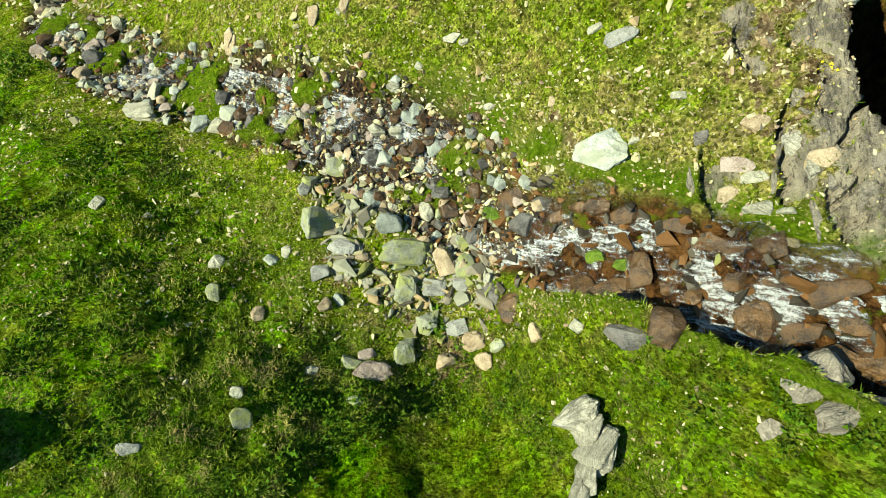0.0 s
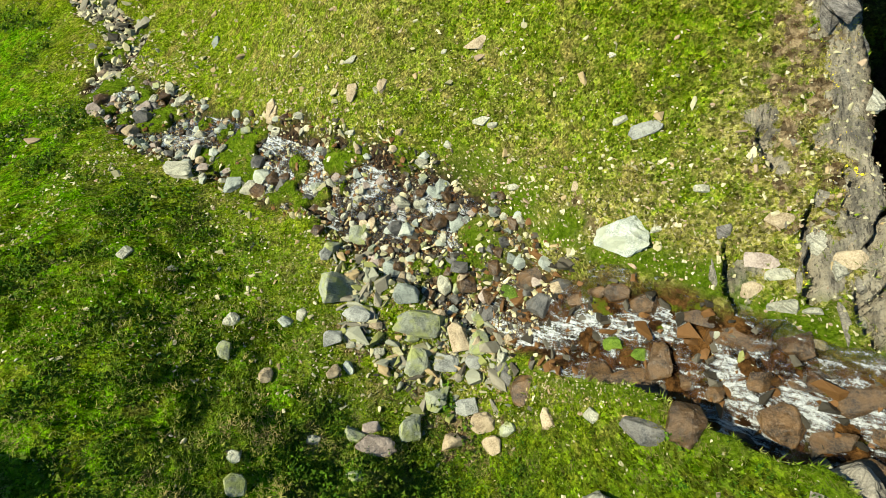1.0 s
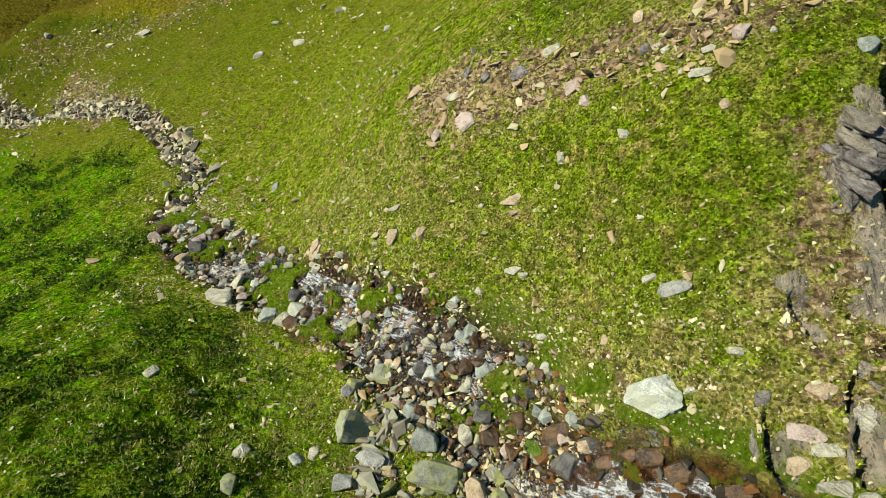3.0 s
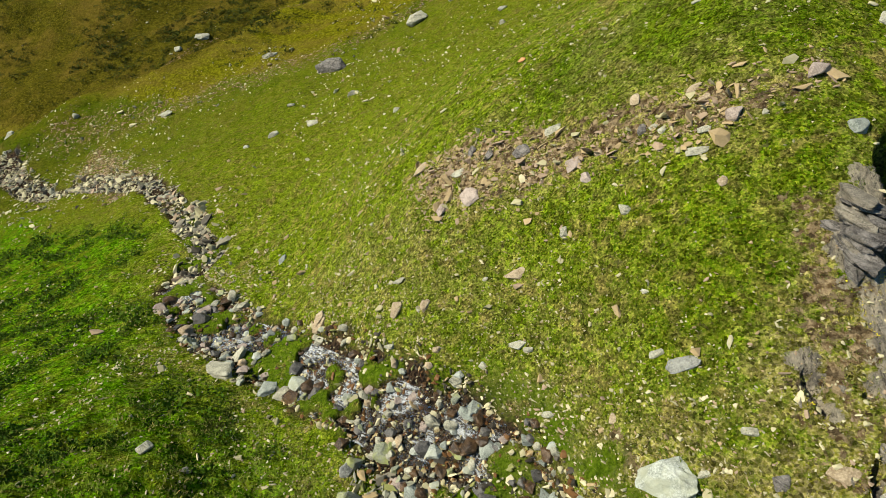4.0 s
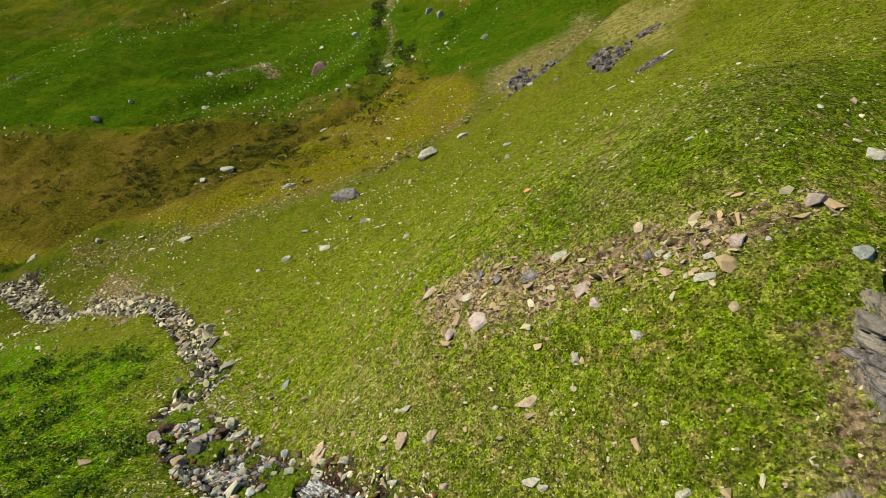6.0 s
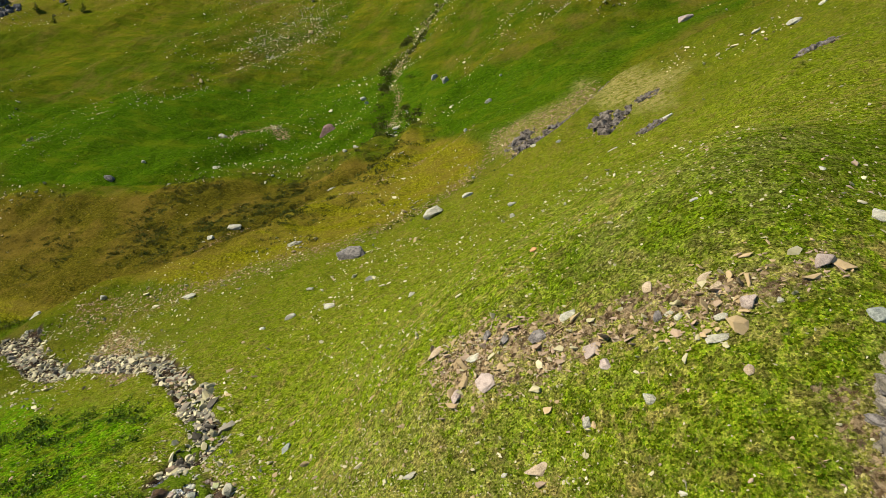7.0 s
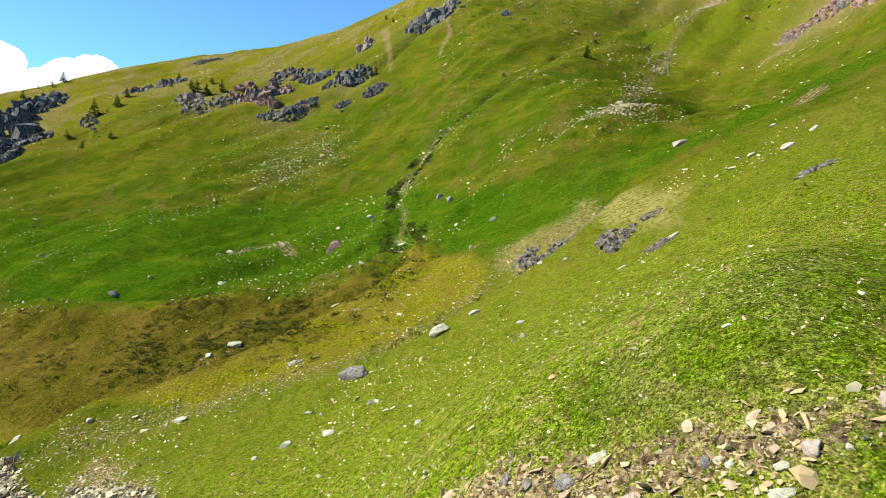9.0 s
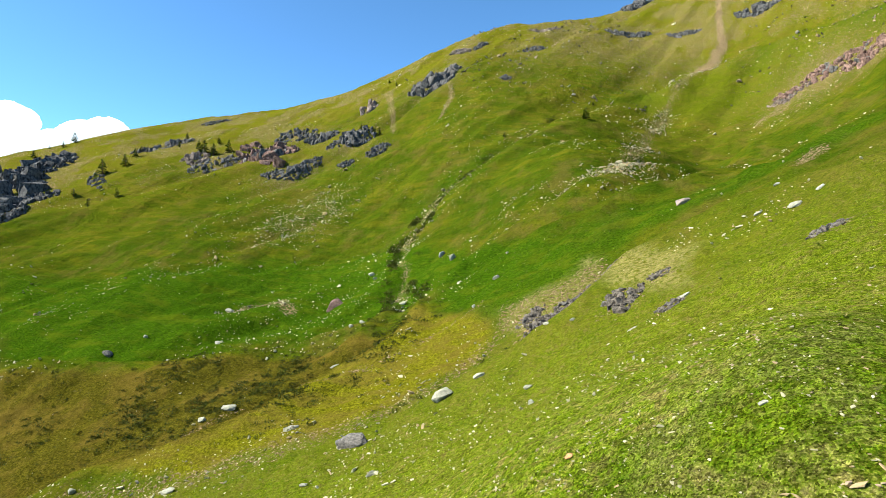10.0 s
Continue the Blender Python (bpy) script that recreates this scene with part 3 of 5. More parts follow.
    bare = np.maximum(bare, 0.75 * band(x, y, [(3.9, 12.2, 0.14), (4.3, 11.2, 0.16), (4.9, 10.1, 0.22)], 0.6))
    bare = np.maximum(bare, 0.44 * inside(x, y, BANK, 0.7))
    bare = np.maximum(bare, np.maximum(0.40 * inside(x, y, BROWN, 1.5), 0.34 * band(x, y, RUBBLE, 0.7)))
    dry = np.maximum(dry, 0.5 * inside(x, y, BROWN, 2.5))
    for cx, cy, wide, tall, _ in CRAGS:
        near = np.flatnonzero((np.abs(x - cx) < 1.6 * wide) & (np.abs(y - cy) < 1.6 * wide))
        if len(near):
            q = np.hypot(x.ravel()[near] - cx, y.ravel()[near] - cy) / (0.75 * wide)
            bare.reshape(-1)[near] = np.maximum(bare.reshape(-1)[near], 0.50 * np.exp(-q * q))
    return {"knoll": knoll, "rock": rock_share(x, y), "moss": np.maximum(fringe, islet), "turf": smooth(34, 130, r), "rusty": bed * (1 - smooth(0.24, 0.34, s0)), "bed": bed, "bare": bare, "lush": lush, "olive": olive, "dry": dry, "heath": heath}


# ---------- the ground ----------
def mesh_from(name, verts, faces, smooth_faces=False):
    """A mesh from arrays of corners and of faces that all have as many corners."""
    me = bpy.data.meshes.new(name)
    verts, faces = np.asarray(verts, np.float32), np.asarray(faces, np.int32)
    n = faces.shape[1]
    me.vertices.add(len(verts))
    me.vertices.foreach_set("co", verts.ravel())
    me.loops.add(faces.size)
    me.loops.foreach_set("vertex_index", faces.ravel())
    me.polygons.add(len(faces))
    me.polygons.foreach_set("loop_start", np.arange(0, faces.size, n, dtype=np.int32))
    me.polygons.foreach_set("use_smooth", np.full(len(faces), smooth_faces))
    me.update(calc_edges=True)
    me.validate()
    return me


# rings round a pole behind the start, close together near it; bearings close together over the slope ahead
bearing = np.radians(np.concatenate([np.arange(-74, 70, 0.165), np.arange(70, 286.1, 4.0)]))
reach = np.concatenate([[0.5, 2.0, 4.0, 6.0], np.exp(np.linspace(math.log(7.5), math.log(2300), 690))])
gx, gy = np.sin(bearing)[None, :] * reach[:, None], np.cos(bearing)[None, :] * reach[:, None] + POLE_Y
gz = land(gx, gy)
ny, nx = gx.shape
quad = (np.arange(ny - 1)[:, None] * nx + np.arange(nx - 1)[None, :]).ravel()
ground_mesh = mesh_from("ground", np.stack([gx, gy, gz], -1).reshape(-1, 3), np.stack([quad, quad + nx, quad + nx + 1, quad + 1], -1), True)
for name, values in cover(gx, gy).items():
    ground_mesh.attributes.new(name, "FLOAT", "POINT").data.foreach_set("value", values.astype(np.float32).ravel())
ground_mesh.materials.append(M_MEADOW)
ground = tagged(new("ground", ground_mesh), "green alpine meadow slope with stream bed and bare patches", "ground", kind="structure")
# ---------- stone ----------
def stone_material(name, dark, light, rough=0.85, lichen=None, wet=False, strata=0.0, grow=1.0):
    s = Shader(name)
    body = s.mix(s.ramp(s.noise(2.3 / grow, 6, 0.65), 0.40, 0.60), dark, light)
    body = s.mix(s.ramp(s.noise(19 / grow, 5, 0.7), 0.44, 0.6, (0, 0.5)), body, tuple(min(1, 1.5 * c + 0.03) for c in light))
    body = s.mix(s.ramp(s.each(), 0, 1, (0, 0.4)), body, tuple(0.55 * c for c in dark))
    if lichen:
        body = s.mix(s.ramp(s.noise(1.4, 5, 0.6), 0.46, 0.60, (0, 0.8)), body, lichen)
    crack = s.noise(3.0 / grow, 7, 0.65, stretch=(0.16, 0.16, 5.0) if grow == 1.0 else (1.3, 1.3, 0.6)) if strata else s.noise(5.0, 7, 0.7)
    if strata:
        body = s.mix(s.ramp(crack, 0.42, 0.49, (strata, 0)), body, tuple(0.3 * c for c in dark))
    s.bump(crack, 0.9, (0.08 if not strata else 0.25) * grow)
    if wet:
        s.out.inputs["Specular IOR Level"].default_value = 0.35
    return s.finish(body, rough)


STONE = {
    "pale": stone_material("pale_stone", (0.25, 0.24, 0.175), (0.45, 0.43, 0.32), strata=0.2),
    "chalk": stone_material("rough_pale_rock", (0.20, 0.215, 0.18), (0.40, 0.415, 0.35), lichen=(0.30, 0.31, 0.22, 1)),
    "fin": stone_material("pale_slate", (0.22, 0.205, 0.155), (0.42, 0.395, 0.305), strata=0.35),
    "lichen": stone_material("lichened_stone", (0.14, 0.15, 0.105), (0.28, 0.29, 0.21), lichen=(0.26, 0.28, 0.09, 1)),
    "grey": stone_material("grey_stone", (0.13, 0.13, 0.115), (0.29, 0.29, 0.25)),
    "blue": stone_material("blue_grey_stone", (0.14, 0.155, 0.13), (0.29, 0.31, 0.26)),
    "tan": stone_material("tan_stone", (0.22, 0.165, 0.10), (0.37, 0.295, 0.19)),
    "pink": stone_material("pinkish_stone", (0.20, 0.155, 0.125), (0.35, 0.285, 0.235)),
    "slate": stone_material("slate", (0.058, 0.052, 0.048), (0.235, 0.212, 0.185), strata=0.45),
    "brown": stone_material("weathered_slate", (0.13, 0.115, 0.090), (0.29, 0.255, 0.195), strata=0.3),
    "cliff": stone_material("cliff_rock", (0.036, 0.036, 0.039), (0.155, 0.147, 0.138), strata=0.8, grow=4.0),
    "redcliff": stone_material("red_cliff_rock", (0.12, 0.068, 0.054), (0.30, 0.190, 0.150), strata=0.7, grow=4.0),
    "greycliff": stone_material("grey_cliff_rock", (0.066, 0.061, 0.058), (0.22, 0.20, 0.178), strata=0.8, grow=4.0),
    "pinkcliff": stone_material("pinkish_cliff_rock", (0.12, 0.088, 0.074), (0.29, 0.225, 0.185), strata=0.7, grow=4.0),
    "nearcliff": stone_material("slate_ledge_rock", (0.042, 0.036, 0.032), (0.20, 0.170, 0.135), strata=0.7, grow=2.0),
    "red": stone_material("reddish_rock", (0.10, 0.055, 0.045), (0.28, 0.18, 0.15), strata=0.6),
    "rust": stone_material("rusty_stone", (0.35, 0.16, 0.06), (0.50, 0.28, 0.12)),
    "wet": stone_material("wet_brown_stone", (0.010, 0.007, 0.004), (0.100, 0.052, 0.016), 0.30, wet=True),
    "wetgrey": stone_material("wet_dark_stone", (0.030, 0.030, 0.028), (0.11, 0.10, 0.085), 0.42, wet=True),
    "moss": stone_material("mossy_stone", (0.05, 0.09, 0.008), (0.13, 0.19, 0.02)),
}
LABEL = {
    "pale": "pale weathered stone lying in the grass", "lichen": "grey boulder with yellow-green lichen beside the stream", "grey": "grey angular stone among the grass",
    "blue": "blue-grey smooth stone by the stream bed", "tan": "tan sandstone block on the slope", "pink": "pinkish flat stone on the scree",
    "chalk": "large rough pale boulder in the grass above the stream", "fin": "pale slate fin beside the bank", "brown": "brownish weathered slate slab on the slope", "slate": "dark layered slate block on the slope", "red": "reddish brown rock on the hillside", "rust": "rusty orange stone in the meadow",
    "wet": "wet brown rock in the rushing stream", "wetgrey": "wet dark grey rock in the stream", "moss": "rock covered with bright green moss",
}


def shard(corners):
    """Corners and faces of a small angular stone within a box of two units."""
    bm = bmesh.new()
    for _ in range(corners):
        q = dice.normal(size=3)
        bm.verts.new(q / (np.abs(q) ** 4).sum() ** 0.25 * dice.uniform(0.75, 1.0))
    hull = bmesh.ops.convex_hull(bm, input=bm.verts)
    bmesh.ops.delete(bm, geom=[v for v in hull["geom_interior"] if isinstance(v, bmesh.types.BMVert)], context="VERTS")
    bmesh.ops.triangulate(bm, faces=bm.faces)
    bm.verts.index_update()
    v = np.array([q.co for q in bm.verts])
    f = np.array([[q.index for q in face.verts] for face in bm.faces])
    bm.free()
    return v, f


def ball(times):
    bm = bmesh.new()
    bmesh.ops.create_icosphere(bm, subdivisions=times, radius=1)
    v = np.array([p.co for p in bm.verts])
    f = np.array([[p.index for p in q.verts] for q in bm.faces])
    bm.free()
    return v, f


BALL = ball(4)
dice = np.random.default_rng(11)


def stone_mesh(name, size, corners=18, fine=0, rough=0.04, boxy=3.5):
    """An angular stone: a hull round random corners, its edges worn, with finer breaks on large ones."""
    bm = bmesh.new()
    for _ in range(corners):
        p = dice.normal(size=3)
        p = p / (np.abs(p) ** boxy).sum() ** (1 / boxy) * dice.uniform(0.8, 1.0)
        bm.verts.new(p)
    hull = bmesh.ops.convex_hull(bm, input=bm.verts)
    bmesh.ops.delete(bm, geom=list({v for v in hull["geom_interior"] if isinstance(v, bmesh.types.BMVert)}), context="VERTS")
    bmesh.ops.dissolve_limit(bm, angle_limit=radians(14), verts=bm.verts, edges=bm.edges)
    bmesh.ops.bevel(bm, geom=list(bm.edges), offset=0.07, segments=1, affect="EDGES", clamp_overlap=True)
    bmesh.ops.triangulate(bm, faces=bm.faces)
    if fine:
        bmesh.ops.subdivide_edges(bm, edges=bm.edges, cuts=fine, use_grid_fill=True)
        shift = Vector(dice.uniform(0, 50, 3))
        for v in bm.verts:
            v.co += v.co.normalized() * rough * noise.fractal(v.co * 2.6 + shift, 0.8, 2.1, 5)
            v.co += Vector((0, 0, 1)) * rough * 0.6 * noise.noise(Vector((v.co.x * 0.8, v.co.y * 0.8, v.co.z * 9)) + shift)
    co = np.array([v.co for v in bm.verts])
    lo, hi = co.min(axis=0), co.max(axis=0)
    for v, c in zip(bm.verts, (co - (lo + hi) / 2) / (hi - lo) * np.asarray(size)):
        v.co = c
    me = bpy.data.meshes.new(name)
    bm.to_mesh(me)
    bm.free()
    return me


def tilt_at(x, y, share=1.0):
    """The turn that lays a thing flat on the slope at x, y."""
    e = 0.4
    z = land(np.array([x + e, x - e, x, x]), np.array([y, y, y + e, y - e]))
    n = Vector((-share * (z[0] - z[1]) / (2 * e), -share * (z[2] - z[3]) / (2 * e), 1)).normalized()
    return Vector((0, 0, 1)).rotation_difference(n).to_matrix().to_4x4()


def boulder(x, y, length, width, height, stone):
    if math.hypot(x, y) > 60:
        length, width = 0.85 * length, 0.8 * width
    big = length > 0.9 or height > 0.6
    me = stone_mesh("boulder", (length, width, height * 1.35), int(dice.integers(13, 22)), 3 if big else 0, 0.07)
    me.materials.append(STONE[stone])
    z = float(land(np.array([x]), np.array([y]))[0])
    ob = new("boulder" if big else "stone", me)
    ob.matrix_world = Matrix.Translation((x, y, z + 0.22 * height)) @ tilt_at(x, y, 0.85) @ pose(0, 0, 0, *dice.uniform(-7, 7, 2), dice.uniform(-14, 14))
    return tagged(ob, LABEL[stone], "rock" if big else "stone", "stones on the slope")


BLOCKS = {}


def cliff_block(kind):
    """One of a dozen rough blocks of a rock face, within a box of one unit."""
    if kind not in BLOCKS:
        BLOCKS[kind] = []
        for _ in range(12):
            v, f = shard(int(dice.integers(12, 20)))
            me = mesh_from("block", v / 2, f)
            me.materials.append(STONE[kind])
            BLOCKS[kind].append(me)
    return BLOCKS[kind][int(dice.integers(0, 12))]


def crag(x, y, width, height, stone):
    """Rock that breaks out of a steep slope: a ragged band of bedded blocks, half sunk, with grass between."""
    z = float(land(np.array([x]), np.array([y]))[0])
    base = new("rock_outcrop")
    base.matrix_world = Matrix.Translation((x, y, z))
    bearing = math.atan2(x, y)
    e = 3.0
    up = land(np.array([x + e * math.sin(bearing), x]), np.array([y + e * math.cos(bearing), y]))
    depth = height / max(0.35, float(up[0] - up[1]) / e + math.hypot(x, y) * 0.0002)
    kind = {"slate": "cliff", "red": "redcliff", "pink": "pinkcliff"}.get(stone, "greycliff")
    if math.hypot(x, y) < 150:
        kind = "nearcliff"
    wide, squat = width * 1.25, 0.8 if math.hypot(x, y) < 150 else 1.25
    n = int(max(26, min(130, 56 * wide / height)))
    tall = 0.30 * height if wide > height else 0.26 * wide
    if math.hypot(x, y) < 150:
        tall = 0.42 * height
    bow, lean = dice.uniform(-0.15, 0.15), dice.uniform(-0.25, 0.25)
    u, w = dice.uniform(-1, 1, n), dice.uniform(-1, 1, n)
    w *= 1 - 0.75 * u * u
    tallness = tall * np.clip(np.exp(dice.normal(-0.15, 0.4, n)), 0.35, 1.7) * (1 - 0.45 * u * u)
    off, out = u * wide / 2, depth * (0.46 * w + bow * u * u + lean * u)
    px, py = x + off * math.cos(bearing) + out * math.sin(bearing), y - off * math.sin(bearing) + out * math.cos(bearing)
    for bx, by, bz, h in zip(px - x, py - y, land(px, py) - z, tallness):
        block = new("block", cliff_block(kind if dice.uniform() < 0.9 else "greycliff"))
        block.parent = base
        block.matrix_basis = Matrix.Translation((bx, by, bz + h * dice.uniform(-0.12, 0.10))) @ pose(0, 0, 0, dice.normal(0, 9), dice.normal(8, 8), dice.normal(-math.degrees(bearing), 22)) @ Matrix.Diagonal((h * dice.uniform(0.5, 1.5), h * dice.uniform(0.6, 1.2), h * squat, 1))
    return tagged(base, {"slate": "dark craggy slate outcrop on the grassy hillside", "red": "reddish craggy cliff on the mountainside", "pink": "pinkish weathered rock outcrop on the mountainside"}.get(stone, "grey craggy rock outcrop on the mountainside"), "rock outcrop", "rock outcrops")


# ---------- single stones and outcrops ----------
boulder(-5.48, 9.22, 1.87, 1.72, 1.05, "lichen")
boulder(-4.43, 8.11, 1.26, 0.85, 0.33, "grey")
boulder(-2.36, 9.17, 1.21, 1.02, 0.42, "blue")
boulder(-1.55, 7.98, 2.76, 1.38, 0.54, "lichen")
boulder(0.05, 7.55, 0.90, 1.34, 0.37, "tan")
boulder(0.94, 7.34, 0.89, 1.25, 0.37, "lichen")
boulder(-4.08, 10.98, 0.95, 0.84, 0.28, "pink")
boulder(-3.17, 10.49, 0.93, 1.11, 0.36, "blue")
boulder(-2.50, 10.85, 0.68, 0.79, 0.28, "tan")
boulder(-0.88, 10.12, 1.35, 0.72, 0.26, "wet")
boulder(-4.95, 12.16, 1.09, 1.06, 0.38, "lichen")
boulder(-5.22, 6.84, 0.84, 0.78, 0.31, "grey")
boulder(-3.55, 7.67, 0.60, 0.46, 0.19, "tan")
boulder(-1.58, 6.28, 1.09, 1.49, 0.45, "lichen")
boulder(-0.71, 4.95, 0.98, 1.21, 0.41, "lichen")
boulder(-0.35, 6.43, 1.09, 0.85, 0.35, "grey")
boulder(0.76, 6.48, 0.74, 0.72, 0.30, "grey")
boulder(0.58, 4.71, 1.08, 0.80, 0.34, "grey")
boulder(1.29, 4.06, 1.07, 0.93, 0.40, "tan")
boulder(2.23, 3.79, 0.80, 0.62, 0.27, "lichen")
boulder(1.67, 3.22, 0.86, 0.78, 0.34, "tan")
boulder(-1.64, 3.67, 0.92, 1.23, 0.55, "lichen")
boulder(-2.83, 2.77, 1.65, 0.83, 0.29, "pink")
boulder(-3.08, 3.42, 0.81, 0.52, 0.21, "pink")
boulder(-3.71, 3.11, 0.84, 0.60, 0.25, "lichen")
boulder(0.14, 3.30, 0.88, 0.71, 0.50, "tan")
boulder(5.53, 9.66, 1.95, 1.39, 0.56, "chalk")
boulder(6.00, 12.92, 1.25, 0.62, 0.14, "grey")
boulder(5.28, 13.58, 0.57, 0.30, 0.16, "pale")
boulder(7.65, 10.65, 0.50, 0.29, 0.15, "pale")
boulder(9.53, 6.67, 0.88, 0.44, 0.23, "pale")
boulder(9.15, 8.15, 1.01, 0.51, 0.13, "pink")
boulder(9.50, 7.67, 0.80, 0.40, 0.07, "pale")
boulder(10.12, 6.45, 0.52, 0.27, 0.15, "pale")
boulder(-7.15, 0.82, 0.89, 0.77, 0.37, "lichen")
boulder(-9.57, 7.24, 0.68, 0.84, 0.28, "pale")
boulder(-9.17, 5.70, 0.70, 0.71, 0.27, "lichen")
boulder(-7.50, 7.55, 0.67, 0.59, 0.21, "blue")
boulder(-6.84, 7.90, 0.51, 0.74, 0.21, "pale")
boulder(-7.44, 1.74, 0.49, 0.45, 0.20, "pale")
boulder(-15.36, 10.05, 0.54, 0.75, 0.22, "pale")
boulder(-10.22, -0.12, 0.81, 0.41, 0.17, "grey")
boulder(-5.12, 2.69, 0.55, 0.36, 0.15, "pale")
boulder(-13.04, 9.49, 0.46, 0.50, 0.17, "pale")
boulder(-11.61, 20.48, 1.13, 1.12, 0.47, "tan")
boulder(-6.13, 18.95, 0.66, 0.98, 0.27, "tan")
boulder(-4.52, 18.64, 0.51, 0.77, 0.21, "tan")
boulder(0.38, 15.96, 0.87, 0.43, 0.21, "pale")
boulder(-9.16, 18.59, 0.78, 0.48, 0.29, "pale")
boulder(-11.22, 19.50, 0.97, 0.49, 0.31, "pale")
boulder(-2.25, 15.14, 0.69, 0.35, 0.20, "pale")
boulder(-6.01, 16.99, 0.58, 0.29, 0.17, "pale")
boulder(-12.10, 15.99, 1.55, 1.05, 0.36, "pale")
boulder(-13.10, 16.02, 1.16, 1.30, 0.34, "blue")
boulder(-16.70, 17.22, 2.21, 1.35, 0.36, "pale")
boulder(-16.61, 19.08, 0.85, 1.27, 0.35, "pale")
boulder(-0.36, 12.54, 0.78, 0.96, 0.32, "blue")
boulder(-6.36, 11.05, 0.54, 0.81, 0.37, "grey")
boulder(-7.48, 4.94, 0.58, 0.69, 0.24, "tan")
boulder(-3.37, 1.56, 0.69, 0.44, 0.19, "lichen")
boulder(-4.91, 5.43, 0.63, 0.61, 0.24, "tan")
boulder(-4.37, 5.71, 0.49, 0.61, 0.20, "blue")
boulder(-1.96, 7.38, 0.65, 0.49, 0.21, "lichen")
boulder(-3.26, 6.54, 0.49, 0.35, 0.14, "pale")
boulder(-4.46, 6.74, 0.49, 0.46, 0.18, "pale")
boulder(2.28, 10.86, 0.34, 0.24, 0.12, "pale")
boulder(1.89, 13.07, 0.58, 0.29, 0.14, "pale")
boulder(0.85, 15.68, 0.50, 0.26, 0.15, "pale")
boulder(-1.08, 15.44, 0.36, 0.38, 0.15, "pale")
boulder(-3.39, 16.33, 0.49, 0.35, 0.18, "tan")
boulder(4.06, 12.09, 0.31, 0.41, 0.13, "tan")
boulder(4.70, 3.90, 0.64, 0.56, 0.26, "pale")
boulder(6.47, 9.70, 0.42, 0.21, 0.10, "pale")
boulder(8.89, 7.35, 0.69, 0.51, 0.14, "tan")
boulder(9.52, 9.19, 0.82, 0.55, 0.13, "tan")
boulder(10.89, 7.72, 0.88, 0.61, 0.15, "tan")
boulder(10.39, 5.69, 0.61, 0.30, 0.17, "pale")
boulder(8.28, 9.23, 0.49, 0.52, 0.15, "slate")
boulder(3.28, 8.44, 1.29, 1.05, 0.39, "wetgrey")
boulder(2.75, 9.61, 1.68, 0.84, 0.24, "wet")
boulder(6.44, 7.68, 1.38, 0.83, 0.35, "wet")
boulder(5.61, 8.13, 1.08, 0.72, 0.28, "wet")
boulder(5.31, 5.39, 1.21, 1.81, 0.40, "wet")
boulder(6.85, 5.69, 1.05, 1.31, 0.35, "wet")
boulder(6.26, 4.84, 1.70, 1.55, 0.27, "wet")
boulder(6.72, 3.29, 1.17, 1.32, 0.38, "wet")
boulder(5.85, 3.20, 1.61, 0.87, 0.33, "wetgrey")
boulder(8.17, 4.55, 0.62, 0.71, 0.20, "wet")
boulder(9.67, 3.56, 1.23, 1.35, 0.40, "wet")
boulder(10.61, 4.79, 1.64, 0.89, 0.25, "wet")
boulder(11.36, 4.16, 1.62, 0.81, 0.19, "wet")
boulder(11.06, 2.21, 1.82, 0.91, 0.30, "wet")
boulder(11.97, 2.02, 1.23, 0.88, 0.41, "wet")
boulder(8.89, 6.12, 1.85, 0.93, 0.22, "wet")
boulder(10.07, 5.69, 1.23, 0.82, 0.43, "wet")
boulder(7.87, 6.86, 1.24, 0.62, 0.16, "wet")
boulder(2.67, 5.21, 0.93, 1.33, 0.31, "wet")
boulder(1.99, 5.81, 0.86, 1.16, 0.28, "wetgrey")
boulder(3.95, 8.99, 0.92, 0.59, 0.23, "wetgrey")
boulder(4.43, 8.30, 0.68, 0.52, 0.18, "wet")
boulder(7.90, 4.03, 0.63, 0.60, 0.21, "wetgrey")
boulder(7.67, 5.02, 0.84, 0.55, 0.21, "wet")
boulder(5.03, 8.32, 0.88, 0.44, 0.15, "wet")
boulder(1.16, 8.66, 0.91, 0.69, 0.25, "wetgrey")
boulder(2.10, 9.31, 0.98, 0.81, 0.36, "moss")
boulder(5.62, 6.52, 0.78, 0.59, 0.27, "moss")
boulder(6.44, 6.05, 0.69, 0.48, 0.23, "moss")
boulder(10.62, 3.08, 1.22, 0.62, 0.19, "wet")
boulder(9.20, 4.79, 0.73, 0.67, 0.24, "wet")
boulder(11.72, 3.08, 1.01, 0.51, 0.15, "wet")
boulder(3.52, 4.02, 0.58, 0.84, 0.22, "tan")
boulder(-0.11, 19.15, 1.17, 0.64, 0.20, "tan")
boulder(-3.09, 23.77, 1.32, 1.27, 0.24, "pink")
boulder(-4.64, 23.78, 0.63, 0.95, 0.26, "pink")
boulder(1.97, 22.94, 0.85, 0.76, 0.16, "pink")
boulder(-0.62, 25.21, 1.01, 0.87, 0.20, "slate")
boulder(-3.41, 26.79, 0.56, 0.84, 0.17, "slate")
boulder(-2.34, 25.93, 0.50, 0.65, 0.17, "slate")
boulder(2.55, 21.81, 0.55, 0.68, 0.21, "pink")
boulder(4.14, 19.48, 0.47, 0.64, 0.19, "pale")
boulder(1.84, 19.96, 0.38, 0.53, 0.16, "pale")
boulder(-6.86, 28.44, 1.04, 1.28, 0.21, "tan")
boulder(7.69, 21.22, 0.67, 0.71, 0.27, "pink")
boulder(10.59, 22.48, 0.80, 0.82, 0.33, "pink")
